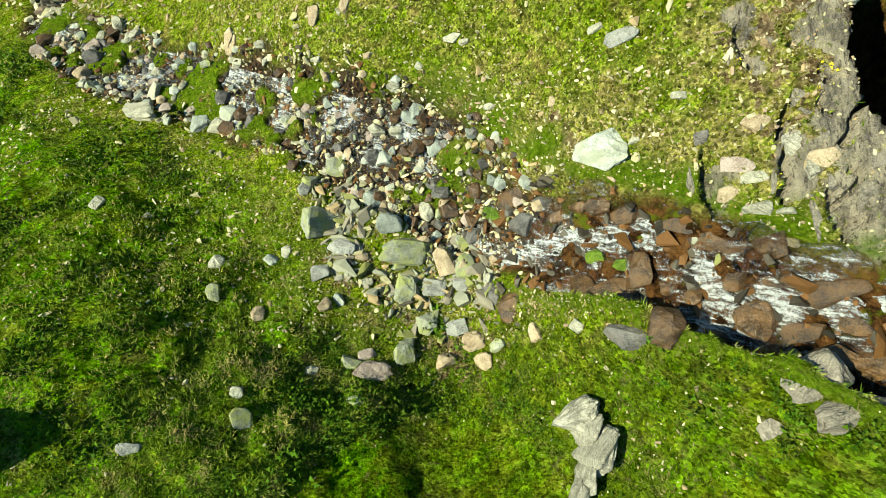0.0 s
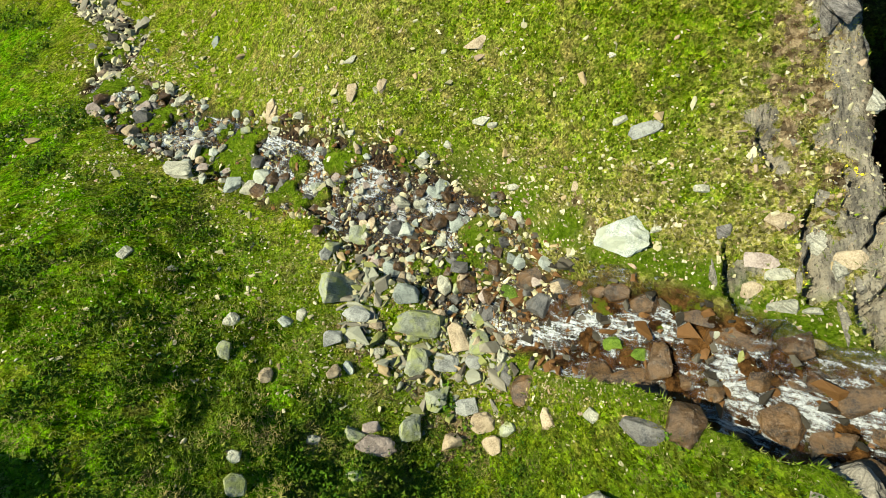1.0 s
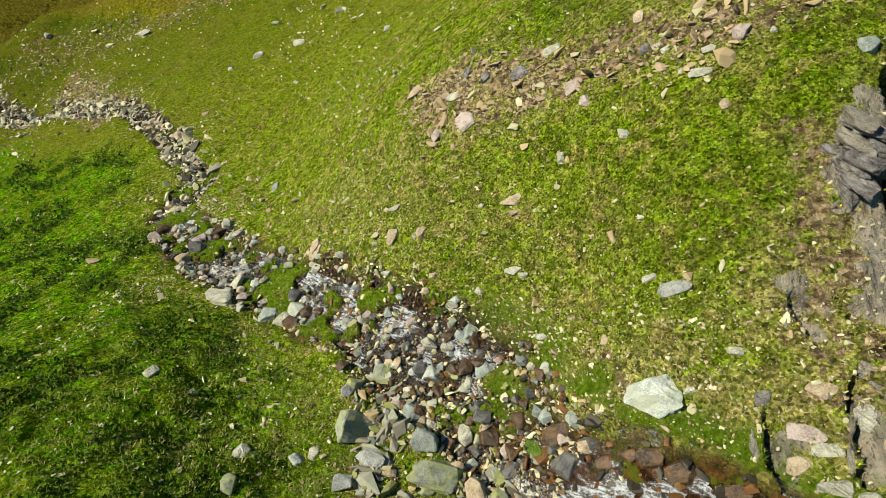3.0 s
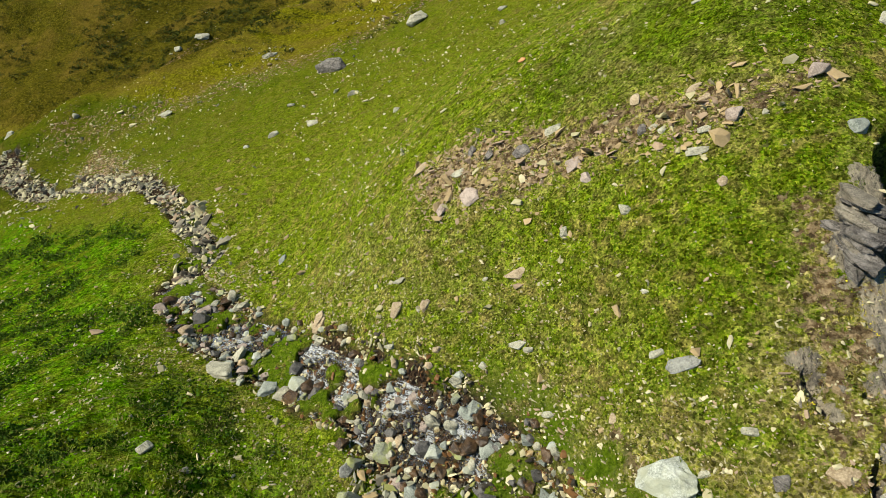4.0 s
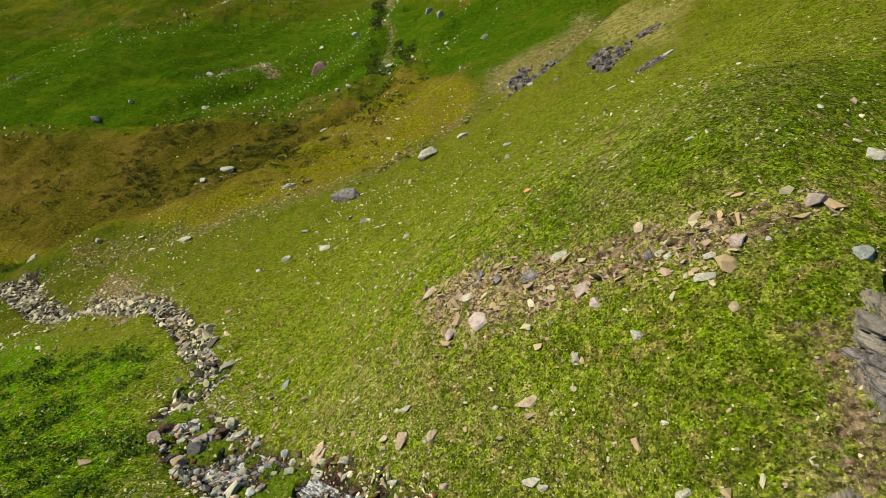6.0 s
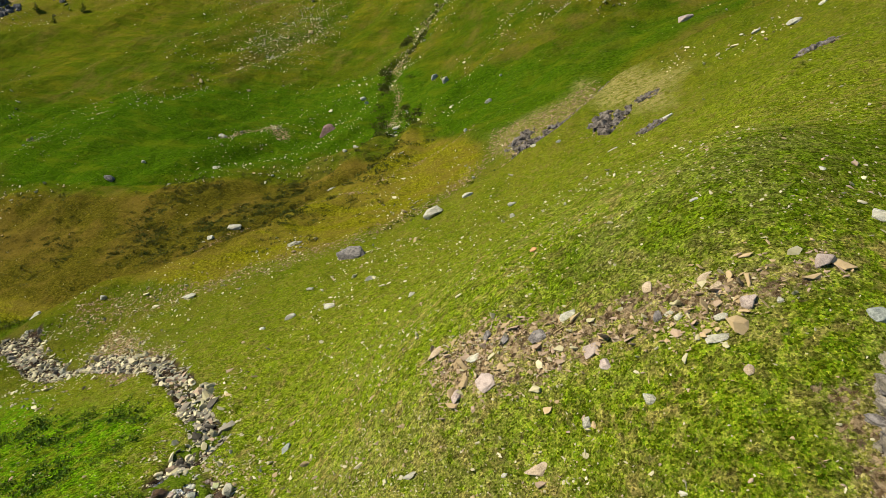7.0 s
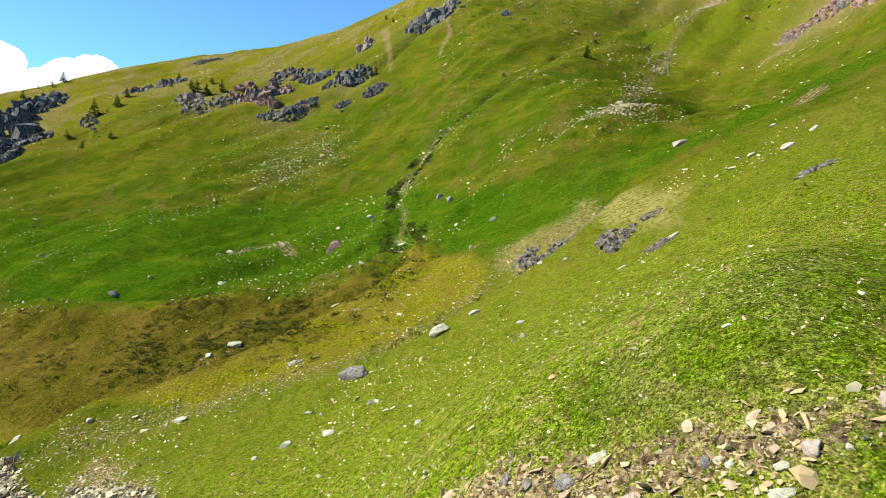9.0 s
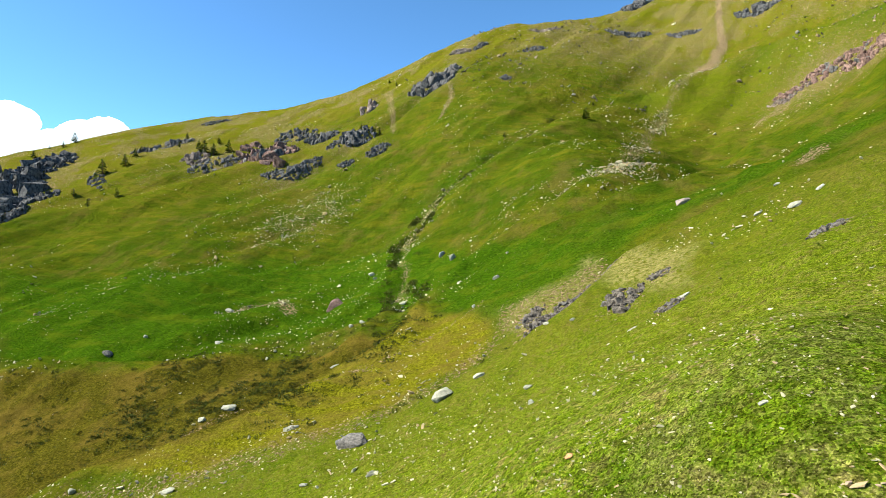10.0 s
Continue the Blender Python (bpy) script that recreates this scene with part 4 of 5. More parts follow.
boulder(6.74, 21.08, 0.56, 0.34, 0.11, "pale")
boulder(6.49, 20.31, 0.91, 0.45, 0.15, "pale")
boulder(4.38, 24.45, 0.45, 0.68, 0.19, "tan")
boulder(4.65, 22.65, 0.39, 0.59, 0.16, "slate")
boulder(13.90, 25.89, 0.92, 0.96, 0.21, "pale")
boulder(11.51, 20.00, 0.68, 0.73, 0.20, "blue")
boulder(-4.05, 25.75, 0.93, 0.60, 0.15, "pale")
boulder(0.89, 25.55, 0.96, 0.48, 0.16, "pale")
boulder(-6.40, 20.64, 0.89, 0.45, 0.15, "pale")
boulder(-6.18, 19.01, 0.39, 0.59, 0.16, "tan")
boulder(-4.79, 18.58, 0.25, 0.38, 0.10, "pale")
boulder(-4.39, 18.73, 0.37, 0.56, 0.15, "tan")
boulder(2.99, 22.72, 0.40, 0.35, 0.10, "tan")
boulder(5.06, 22.45, 0.43, 0.33, 0.10, "pale")
boulder(5.35, 22.07, 0.38, 0.43, 0.13, "pale")
boulder(6.78, 22.60, 0.50, 0.35, 0.11, "tan")
boulder(6.45, 23.31, 0.79, 0.43, 0.13, "tan")
boulder(7.24, 18.70, 0.38, 0.44, 0.14, "tan")
boulder(4.92, 15.88, 0.27, 0.22, 0.08, "pale")
boulder(8.70, 21.00, 0.26, 0.28, 0.09, "pale")
boulder(-1.54, 19.23, 0.32, 0.24, 0.08, "pale")
boulder(-18.89, 29.90, 0.68, 1.02, 0.29, "blue")
boulder(-11.66, 20.75, 0.87, 1.31, 0.36, "tan")
boulder(-31.93, 76.18, 6.20, 2.60, 1.70, "slate")
boulder(-20.02, 82.39, 4.20, 2.52, 1.28, "pale")
boulder(-48.41, 88.03, 3.36, 2.02, 0.72, "pale")
boulder(-64.84, 94.39, 2.55, 1.53, 0.89, "pale")
boulder(-33.76, 58.12, 1.96, 1.17, 0.64, "pale")
boulder(-27.91, 57.77, 2.10, 1.26, 0.48, "pale")
boulder(-24.60, 64.35, 2.22, 1.33, 0.64, "pale")
boulder(-75.97, 100.67, 2.10, 1.26, 0.90, "pale")
boulder(-71.92, 104.06, 3.95, 2.37, 0.90, "pale")
boulder(-14.53, 83.94, 2.33, 1.40, 0.65, "pale")
boulder(-6.35, 73.03, 1.46, 0.88, 0.51, "pale")
boulder(-5.33, 62.67, 0.80, 0.48, 0.48, "pale")
boulder(-75.43, 166.03, 8.83, 5.30, 4.03, "red")
boulder(-35.94, 166.15, 2.57, 1.54, 1.80, "pale")
boulder(-41.11, 173.49, 2.86, 1.71, 1.55, "grey")
boulder(-127.90, 128.98, 3.92, 2.35, 1.26, "slate")
boulder(-101.20, 141.03, 2.19, 1.31, 0.98, "pale")
boulder(-107.31, 128.11, 2.41, 1.45, 0.84, "pale")
boulder(-121.81, 136.41, 1.64, 0.99, 0.92, "pale")
boulder(-18.01, 131.63, 2.36, 1.42, 0.74, "pale")
boulder(13.19, 77.36, 2.50, 1.50, 0.44, "pale")
boulder(23.16, 127.36, 3.69, 2.22, 1.21, "pink")
boulder(-4.68, 89.64, 1.29, 0.77, 0.39, "pale")
boulder(-0.63, 86.11, 1.08, 0.65, 0.38, "pale")
boulder(6.57, 74.16, 1.73, 1.04, 0.28, "pale")
boulder(-1.34, 33.74, 0.56, 0.83, 0.18, "rust")
boulder(-52.39, 115.14, 2.99, 1.79, 0.72, "pale")
boulder(-110.27, 159.99, 3.47, 2.08, 1.09, "pale")
boulder(-15.90, 98.54, 0.72, 0.43, 0.63, "pale")
boulder(-21.49, 120.21, 1.09, 0.65, 0.69, "pale")
boulder(-28.64, 141.10, 1.80, 1.08, 0.54, "pale")
boulder(-3.32, 151.54, 2.70, 1.62, 0.94, "blue")
boulder(30.03, 87.60, 2.47, 1.48, 0.52, "pale")
boulder(33.11, 87.56, 1.50, 0.90, 0.41, "pale")
boulder(12.69, 29.38, 0.34, 0.45, 0.08, "pale")
boulder(6.89, 28.90, 0.47, 0.28, 0.08, "pale")
boulder(26.96, 92.90, 1.89, 1.13, 0.42, "pale")
boulder(31.40, 98.56, 1.29, 0.77, 0.39, "pale")
boulder(-13.57, 46.64, 0.65, 0.97, 0.23, "pale")
boulder(-36.70, 55.94, 1.31, 0.78, 0.37, "pale")
boulder(-62.35, 74.68, 2.78, 1.67, 0.78, "pale")
boulder(-100.72, 77.30, 2.89, 1.73, 1.35, "pale")
boulder(-83.88, 77.46, 1.74, 1.04, 0.76, "pale")
boulder(-88.38, 84.45, 1.38, 0.83, 0.81, "pale")
boulder(-35.31, 67.17, 1.44, 0.87, 0.35, "pale")
boulder(-56.12, 141.09, 1.91, 1.15, 0.76, "pale")
boulder(-59.16, 140.18, 1.64, 0.99, 0.77, "pale")
boulder(-48.42, 153.92, 2.59, 1.56, 0.91, "pale")
boulder(-49.01, 150.18, 1.98, 1.19, 0.79, "pale")
boulder(-68.58, 181.86, 2.77, 1.66, 1.09, "pale")
boulder(-47.28, 126.16, 1.21, 0.73, 0.59, "pale")
for outcrop in CRAGS:
    crag(*outcrop)
# ---------- stones, grass and shrubs past counting ----------
def mixed_stone(name, palette, rough=0.85):
    s = Shader(name)
    pick = s.node("ShaderNodeValToRGB")
    pick.color_ramp.interpolation = "CONSTANT"
    while len(pick.color_ramp.elements) < len(palette):
        pick.color_ramp.elements.new(0.5)
    for i, (e, c) in enumerate(zip(pick.color_ramp.elements, palette)):
        e.position, e.color = i / len(palette), (*c, 1)
    s.link(s.island(), pick.inputs[0])
    body = s.mix(s.ramp(s.noise(7, 6, 0.7), 0.3, 0.7, (0.0, 0.5)), pick.outputs[0], (0.62, 0.58, 0.50), "MULTIPLY")
    s.bump(s.noise(14, 5, 0.7), 0.6, 0.03)
    return s.finish(body, rough)


PALE, GREY, TAN, PINK, DARK, BLUE, RUST = (0.371, 0.340, 0.197), (0.233, 0.210, 0.155), (0.360, 0.270, 0.143), (0.339, 0.250, 0.168), (0.080, 0.070, 0.052), (0.265, 0.265, 0.193), (0.148, 0.075, 0.029)
WETTED, LICHEN, BRIGHT, WHITE = (0.037, 0.032, 0.024), (0.212, 0.220, 0.076), (0.509, 0.460, 0.286), (0.636, 0.570, 0.353)
M_FIELD = mixed_stone("field_stones", [PALE, BRIGHT, TAN, PALE, BRIGHT, PINK])
M_BROOK = mixed_stone("brook_stones", [WHITE, DARK, BLUE, BRIGHT, RUST, DARK, WETTED, RUST, PALE, BRIGHT, WETTED, RUST, PALE, LICHEN, WETTED, TAN], 0.35)
M_LOWER = mixed_stone("lower_brook_stones", [BRIGHT, PALE, GREY, BRIGHT, BLUE, PALE, GREY, DARK, PINK, BRIGHT], 0.6)
M_HEAP = mixed_stone("bank_blocks", [BLUE, LICHEN, GREY, PALE, BLUE, DARK, GREY, TAN, LICHEN, BLUE], 0.8)
M_FAR = mixed_stone("hillside_stones", [WHITE, BRIGHT, PALE, BRIGHT, TAN, BRIGHT])
M_GULLY = mixed_stone("gully_stones", [PALE, TAN, BRIGHT, TAN, PALE, GREY])
M_RIDGE = mixed_stone("ridge_rocks", [GREY, PINK, DARK, GREY, TAN, DARK])
M_SCREE = mixed_stone("scree_stones", [TAN, PINK, PALE, TAN, PINK, TAN])


def strew(name, material, label, category, x, y, size, flat, sink=0.15, kinds=12, tilt=0.32):
    """Many stones of one kind, joined: placed at x, y with their sizes."""
    n = len(x)
    z = land(x, y)
    turn, pick = dice.uniform(0, 2 * math.pi, n), dice.integers(0, kinds, n)
    scale = size[:, None] * np.stack([dice.uniform(0.8, 1.6, n), dice.uniform(0.5, 1.0, n), flat * dice.uniform(0.5, 1.3, n)], -1) / 2
    lean = dice.normal(0, tilt, (n, 2))
    corners, faces, count = [], [], 0
    for kind in range(kinds):
        v0, f0 = shard(int(dice.integers(9, 13)))
        k = np.flatnonzero(pick == kind)
        v = v0[None] * scale[k][:, None, :]
        c, s = np.cos(turn[k])[:, None], np.sin(turn[k])[:, None]
        up = v[:, :, 2] + v[:, :, 0] * lean[k, :1] + v[:, :, 1] * lean[k, 1:]
        v = np.stack([x[k][:, None] + v[:, :, 0] * c - v[:, :, 1] * s, y[k][:, None] + v[:, :, 0] * s + v[:, :, 1] * c, (z[k] + scale[k, 2] * (1 - 2 * sink))[:, None] + up], -1)
        corners.append(v.reshape(-1, 3))
        faces.append((count + np.arange(len(k))[:, None, None] * len(v0) + f0[None]).reshape(-1, 3))
        count += len(k) * len(v0)
    me = mesh_from(name, np.concatenate(corners), np.concatenate(faces))
    me.materials.append(material)
    return tagged(new(name, me), label, category, kind="stuff")


def scatter(n, lo, hi):
    """Random places between two distances, evenly spread over the bearings ahead."""
    r = np.exp(dice.uniform(math.log(lo), math.log(hi), n))
    a = np.radians(dice.uniform(-72, 60, n))
    return r * np.sin(a), r * np.cos(a) - 6


def keep(x, y, chance):
    k = dice.uniform(0, 1, len(x)) < chance
    return x[k], y[k]


def beside(course, n, wide):
    """Random places along a course, spread to both sides in half widths."""
    c = np.array(course)
    t = dice.uniform(0, len(c) - 1.001, n)
    k = t.astype(int)
    p, d = c[k] + (c[k + 1] - c[k]) * (t - k)[:, None], c[k + 1] - c[k]
    off = dice.normal(0, wide, n) * p[:, 2] / np.hypot(d[:, 0], d[:, 1])
    return p[:, 0] - d[:, 1] * off, p[:, 1] + d[:, 0] * off


# stream stones
n = 21000
s = dice.uniform(0, 1, n) ** 1.5
i = np.minimum((0.17 + 0.80 * s) * 22, 21.99)
j = i.astype(int)
course = np.array(STREAM)
spot = course[j] + (course[np.minimum(j + 1, 22)] - course[j]) * (i - j)[:, None]
step = course[np.minimum(j + 1, 22)] - course[j]
side = np.stack([-step[:, 1], step[:, 0]], -1) / np.hypot(step[:, 0], step[:, 1])[:, None]
off = dice.uniform(-1.12, 1.12, n) * spot[:, 2]
bx, by = spot[:, 0] + side[:, 0] * off, spot[:, 1] + side[:, 1] * off
size = np.exp(dice.normal(-1.9, 0.66, n)) * (1 + 0.9 * smooth(0.35, 0.7, s)) * np.where(i < 7, 0.7, 1.0)
d, along_s = along(bx, by, STREAM)
edge = d + (0.26 + 0.3 * smooth(0.5, 0.6, along_s)) * ripple(bx, by, 4.3, 18) + 0.25 * ripple(bx, by, 1.4, 68)
k = ((i > 6.2) | (dice.uniform(0, 1, n) < 0.02)) & (dice.uniform(0, 1, n) > smooth(0.85, 1.2, edge)) & (dice.uniform(0, 1, n) > 0.85 * islets(bx, by, d, along_s))
bx, by, size, i = bx[k], by[k], np.clip(size[k], 0.08, 1.2), i[k]
order = np.argsort(-size * (i < 13))
SHAPES = []
for stone in ("pale", "tan", "wet", "blue", "wetgrey", "chalk", "wet", "pink", "wet", "pale", "lichen", "wetgrey"):
    me = stone_mesh("stream_stone", (1.0, dice.uniform(0.6, 0.9), dice.uniform(0.45, 0.7)), int(dice.integers(11, 17)))
    me.materials.append(STONE[stone])
    SHAPES.append((me, stone))
stream_z = land(bx, by)
for n in order[:290]:
    me, stone = SHAPES[int(dice.integers(0, len(SHAPES)))]
    ob = new("stream_stone", me)
    ob.matrix_world = Matrix.Translation((bx[n], by[n], stream_z[n] + 0.16 * size[n])) @ pose(0, 0, 0, *dice.uniform(-16, 16, 2), dice.uniform(0, 360)) @ Matrix.Scale(0.95 * size[n], 4)
    tagged(ob, LABEL[stone], "stone", "stones in the stream bed")
k = order[290:]
lower = k[i[k] > 12.5]
k = k[i[k] <= 12.5]
strew("stream_stones", M_BROOK, "mixed grey, rusty and pale stones in the stream bed", "stones", bx[k], by[k], size[k], 0.5)
strew("stream_stones", M_LOWER, "pale grey stones in the lower stream bed", "stones", bx[lower], by[lower], size[lower], 0.5)

# dark wet blocks that break the falls
x, y = dice.uniform(1.0, 14.5, 2600), dice.uniform(0.5, 10.5, 2600)
d, s = along(x, y, STREAM)
x, y = keep(x, y, 0.30 * (d < 0.98) * (s < 0.33))
strew("cascade_stones", mixed_stone("cascade_stones", [RUST, WETTED, RUST, DARK, (0.10, 0.05, 0.018), WETTED, DARK], 0.3), "wet brown and dark blocks in the falling stream", "stones", x, y, np.clip(np.exp(dice.normal(-1.1, 0.45, len(x))), 0.12, 0.9), 0.6, sink=0.2, tilt=0.2)
# meadow stones near and far
x, y = scatter(60000, 6, 70)
d, s = along(x, y, STREAM)
clump = smooth(-0.1, 0.7, ripple(x, y, 5.5, 41) + 0.5 * ripple(x, y, 2.1, 42))
bank = np.exp(-np.maximum(d - 1, 0) * 0.55) * (y > 3) * (0.4 + 0.6 * (y - 11 > -0.6 * (x + 1)))
x, y = keep(x, y, (0.10 + 0.60 * clump + 0.7 * bank * (x > -14)) * (d > 1.0) * np.where(x < -5, 1.5, 1.0) * np.where(y < 4, 0.12, 1.0) * (1 - 0.85 * smooth(30, 60, np.hypot(x, y))))
strew("meadow_stones", M_FIELD, "small pale stones strewn in the short grass", "stones", x, y, np.clip(np.exp(dice.normal(-2.5, 0.5, len(x))), 0.05, 0.5) * (0.8 + np.hypot(x, y) / 60), 0.5)
x, y = scatter(60000, 40, 460)
r = np.hypot(x, y)
clump = smooth(0.0, 0.8, ripple(x, y, 24, 43) + 0.7 * ripple(x, y, 9, 44))
x, y = keep(x, y, (0.03 + 1.0 * clump ** 1.4) * smooth(40, 110, r))
strew("hillside_stones", M_FAR, "pale stones strewn over the far hillside", "stones", x, y, np.clip(np.exp(dice.normal(-1.3, 0.5, len(x))), 0.12, 1.6) * (0.45 + np.hypot(x, y) / 230), 0.6)


for name, gully, n, wide, big in (("gully_stones", GULLY, 1500, 1.5, 0.62), ("gully_stones", GULLY_EAST, 4200, 1.3, 0.70), ("gully_stones", WHITE_SCREE, 420, 0.8, 0.75), ("rubble_stones", RUBBLE, 520, 1.3, 0.50), ("spilled_stones", SPILLS[0], 1500, 1.1, 0.50), ("spilled_stones", SPILLS[1], 900, 1.0, 0.50)):
    x, y = bent(*beside(gully, n, wide), -1)
    x, y = keep(x, y, smooth(-0.5, 0.4, ripple(x, y, 8, 46)))
    strew(name, M_GULLY, "pale rubble along a dry course in the hillside", "stones", x, y, big * np.exp(dice.normal(-0.35, 0.5, len(x))), 0.6)
x, y = dice.uniform(-150, -95, 11000), dice.uniform(200, 270, 11000)
x, y = keep(x, y, 0.55 * inside(x, y, TALUS, 14) * smooth(-1.0, 0.6, ripple(0.8 * x + 0.6 * y, 0.8 * y - 0.6 * x, 8, 47)))
strew("talus_stones", M_FAR, "pale broken blocks of a talus patch", "stones", x, y, 0.62 * np.exp(dice.normal(-0.4, 0.6, len(x))), 0.6)
x, y = dice.uniform(-66, -48, 900), dice.uniform(48, 72, 900)
x, y = keep(x, y, inside(x, y, FAN, 3))
strew("fan_stones", M_FIELD, "tan gravel and stones of a small fan by the stream", "stones", x, y, 0.3 * np.exp(dice.normal(-0.3, 0.4, len(x))), 0.5)
x, y = scatter(15000, 330, 620)
x, y = keep(x, y, smooth(0.0, 0.7, ripple(x, y, 30, 48) + 0.6 * ripple(x, y, 11, 49)) * (x > -80))
strew("ridge_rocks", M_RIDGE, "brown and grey rocks breaking through the upper ridge", "rocks", x, y, 1.25 * np.exp(dice.normal(-0.3, 0.5, len(x))), 0.7)
# loose blocks on the bank below the cascade
x, y = dice.uniform(-7, 3.5, 3600), dice.uniform(1.8, 11.5, 3600)
x, y = keep(x, y, inside(x, y, BANK, 0.5) * (0.3 + 0.7 * smooth(4.5, 7.0, y)) * smooth(-0.45, 0.35, ripple(0.8 * x + 0.6 * y, 0.8 * y - 0.6 * x, 2.0, 69)))
strew("bank_stones", M_HEAP, "heaped grey and lichened blocks on the stream bank", "stones", x, y, np.clip(np.exp(dice.normal(-1.35, 0.6, len(x))), 0.10, 1.0), 0.55, sink=0.3, tilt=0.18)
# pale rubble on the dry margin of the stream
x, y = beside(STREAM[7:21], 7000, 1.5)
d, s = along(x, y, STREAM)
side, _ = beyond(x, y, [(q[0], q[1]) for q in STREAM])
x, y = keep(x, y, (d > 0.9) * np.where(side < 0, 1.0, 0.35) * smooth(-0.6, 0.5, ripple(0.8 * x + 0.6 * y, 0.8 * y - 0.6 * x, 3.0, 70)) * (s > 0.30))
strew("margin_stones", M_FIELD, "pale and tan rubble along the dry stream margin", "stones", x, y, np.clip(np.exp(dice.normal(-2.0, 0.55, len(x))), 0.06, 0.7) * (0.8 + np.hypot(x, y) / 80), 0.5)
# scree
x, y = dice.uniform(-9, 13, 15000), dice.uniform(19, 30, 15000)
x, y = keep(x, y, inside(x, y, SCREE, 1.2) * (0.22 + 0.55 * smooth(-0.2, 0.6, ripple(x, y, 2.2, 45))))
strew("scree_stones", M_SCREE, "tan and pinkish broken stones of the scree band", "scree", x, y, np.clip(np.exp(dice.normal(-1.9, 0.6, len(x))), 0.06, 0.9), 0.4)


def blades_material(name, dark, light, dry):
    s = Shader(name)
    body = s.mix(s.island(), dark, light)
    body = s.mix(s.ramp(s.noise(0.9, 6, 0.7), 0.48, 0.62, (0, 0.75)), body, dry)
    s.out.inputs["Transmission Weight"].default_value = 0.0
    return s.finish(body, 0.8)


M_GRASS = blades_material("grass", (0.034, 0.080, 0.003), (0.170, 0.228, 0.014), (0.310, 0.250, 0.090))
M_SHRUB = blades_material("dwarf_shrubs", (0.018, 0.050, 0.002), (0.075, 0.150, 0.007), (0.070, 0.070, 0.010))


def bushes(name, material, label, x, y, size, leaves, leaf, kind_name):
    """Low rounded bushes: each a dome of small leaves that point every way, joined into one sheet of growth."""
    n = len(x)
    z = land(x, y)
    way = dice.normal(size=(n, leaves, 3))
    way[..., 2] = np.abs(way[..., 2]) * 0.9
    way /= np.linalg.norm(way, axis=-1)[..., None]
    lump = 1 + 0.25 * np.sin(3 * np.arctan2(way[..., 1], way[..., 0]) + dice.uniform(0, 6.3, (n, 1)))
    at = way * (size[:, None] * dice.uniform(0.55, 1.0, (n, leaves)) * lump)[..., None] * (1.25, 1.0, 0.75)
    at += np.stack([x, y, z - 0.05 * size], -1)[:, None, :]
    tip = way * 0.7 + dice.normal(0, 0.7, (n, leaves, 3))
    tip /= np.linalg.norm(tip, axis=-1)[..., None]
    wide = np.cross(tip, dice.normal(size=(n, leaves, 3)))
    wide /= np.linalg.norm(wide, axis=-1)[..., None] + 1e-6
    ext = (leaf * size[:, None] * dice.uniform(0.6, 1.3, (n, leaves)))[..., None]
    v = np.stack([at - wide * ext * 0.6, at + wide * ext * 0.6, at + tip * ext * 1.5], 2)
    me = mesh_from(name, v.reshape(-1, 3), np.arange(n * leaves * 3).reshape(-1, 3))
    me.materials.append(material)
    return tagged(new(name, me), label, kind_name, kind="stuff")


def tufts(name, material, label, x, y, size, blades, lean, width, kind_name):
    """Tufts of leaves that spread from one foot, joined into one sheet of growth."""
    n = len(x)
    z = land(x, y)
    a = dice.uniform(0, 2 * math.pi, (n, blades))
    out = dice.uniform(0.3, 1.0, (n, blades)) * lean * size[:, None]
    up = dice.uniform(0.25, 0.8, (n, blades)) * size[:, None]
    w = width * size[:, None] * dice.uniform(0.6, 1.2, (n, blades))
    ca, sa = np.cos(a), np.sin(a)
    start = 0.25 * out
    fx, fy = x[:, None] + start * ca, y[:, None] + start * sa
    foot = z[:, None] - 0.03
    v = np.stack([np.stack([fx - w * sa, fy + w * ca, foot + 0 * a], -1), np.stack([fx + w * sa, fy - w * ca, foot + 0 * a], -1),
                  np.stack([x[:, None] + out * ca, y[:, None] + out * sa, foot + up], -1)], 2)
    f = np.arange(n * blades * 3).reshape(-1, 3)
    me = mesh_from(name, v.reshape(-1, 3), f)
    me.materials.append(material)
    return tagged(new(name, me), label, kind_name, kind="stuff")


x, y = scatter(130000, 7, 50)
d, s = along(x, y, STREAM)
c = cover(x, y)
x, y = keep(x, y, (d > 1.05) * (1 - 0.8 * np.maximum(c["bare"], c["rock"])) * (1 - 0.9 * c["lush"]) * (0.35 + 0.65 * smooth(-0.5, 0.4, ripple(x, y, 1.3, 51))) * (1 - 0.92 * smooth(17, 34, np.hypot(x, y))))
tufts("grass_tufts", M_GRASS, "short green and straw-yellow alpine grass tufts", x, y, np.clip(np.exp(dice.normal(-1.95, 0.35, len(x))), 0.05, 0.32), 6, 1.2, 0.085, "grass")
x, y = scatter(40000, 30, 150)
c = cover(x, y)
d, s = along(x, y, STREAM)
x, y = keep(x, y, 0.45 * smooth(30, 80, np.hypot(x, y)) * (d > 1.05) * (1 - c["bare"]) * (1 - c["olive"]) * smooth(-0.3, 0.5, ripple(x, y, 4.1, 56)))
tufts("slope_tufts", M_GRASS, "longer grass tufts on the middle slope", x, y, np.clip(np.exp(dice.normal(-1.35, 0.3, len(x))), 0.1, 0.6), 6, 1.3, 0.14, "grass")
x, y = scatter(36000, 7, 80)
c = cover(x, y)
d, s = along(x, y, STREAM)
r = np.hypot(x, y)
x, y = keep(x, y, (0.14 + 0.86 * smooth(14, 26, r)) * c["heath"] * (d > 1.1) * smooth(0.0, 0.30, ripple(0.8 * x + 0.6 * y, 0.8 * y - 0.6 * x, 2.6, 52) + 0.6 * ripple(x, y, 0.9, 53)))
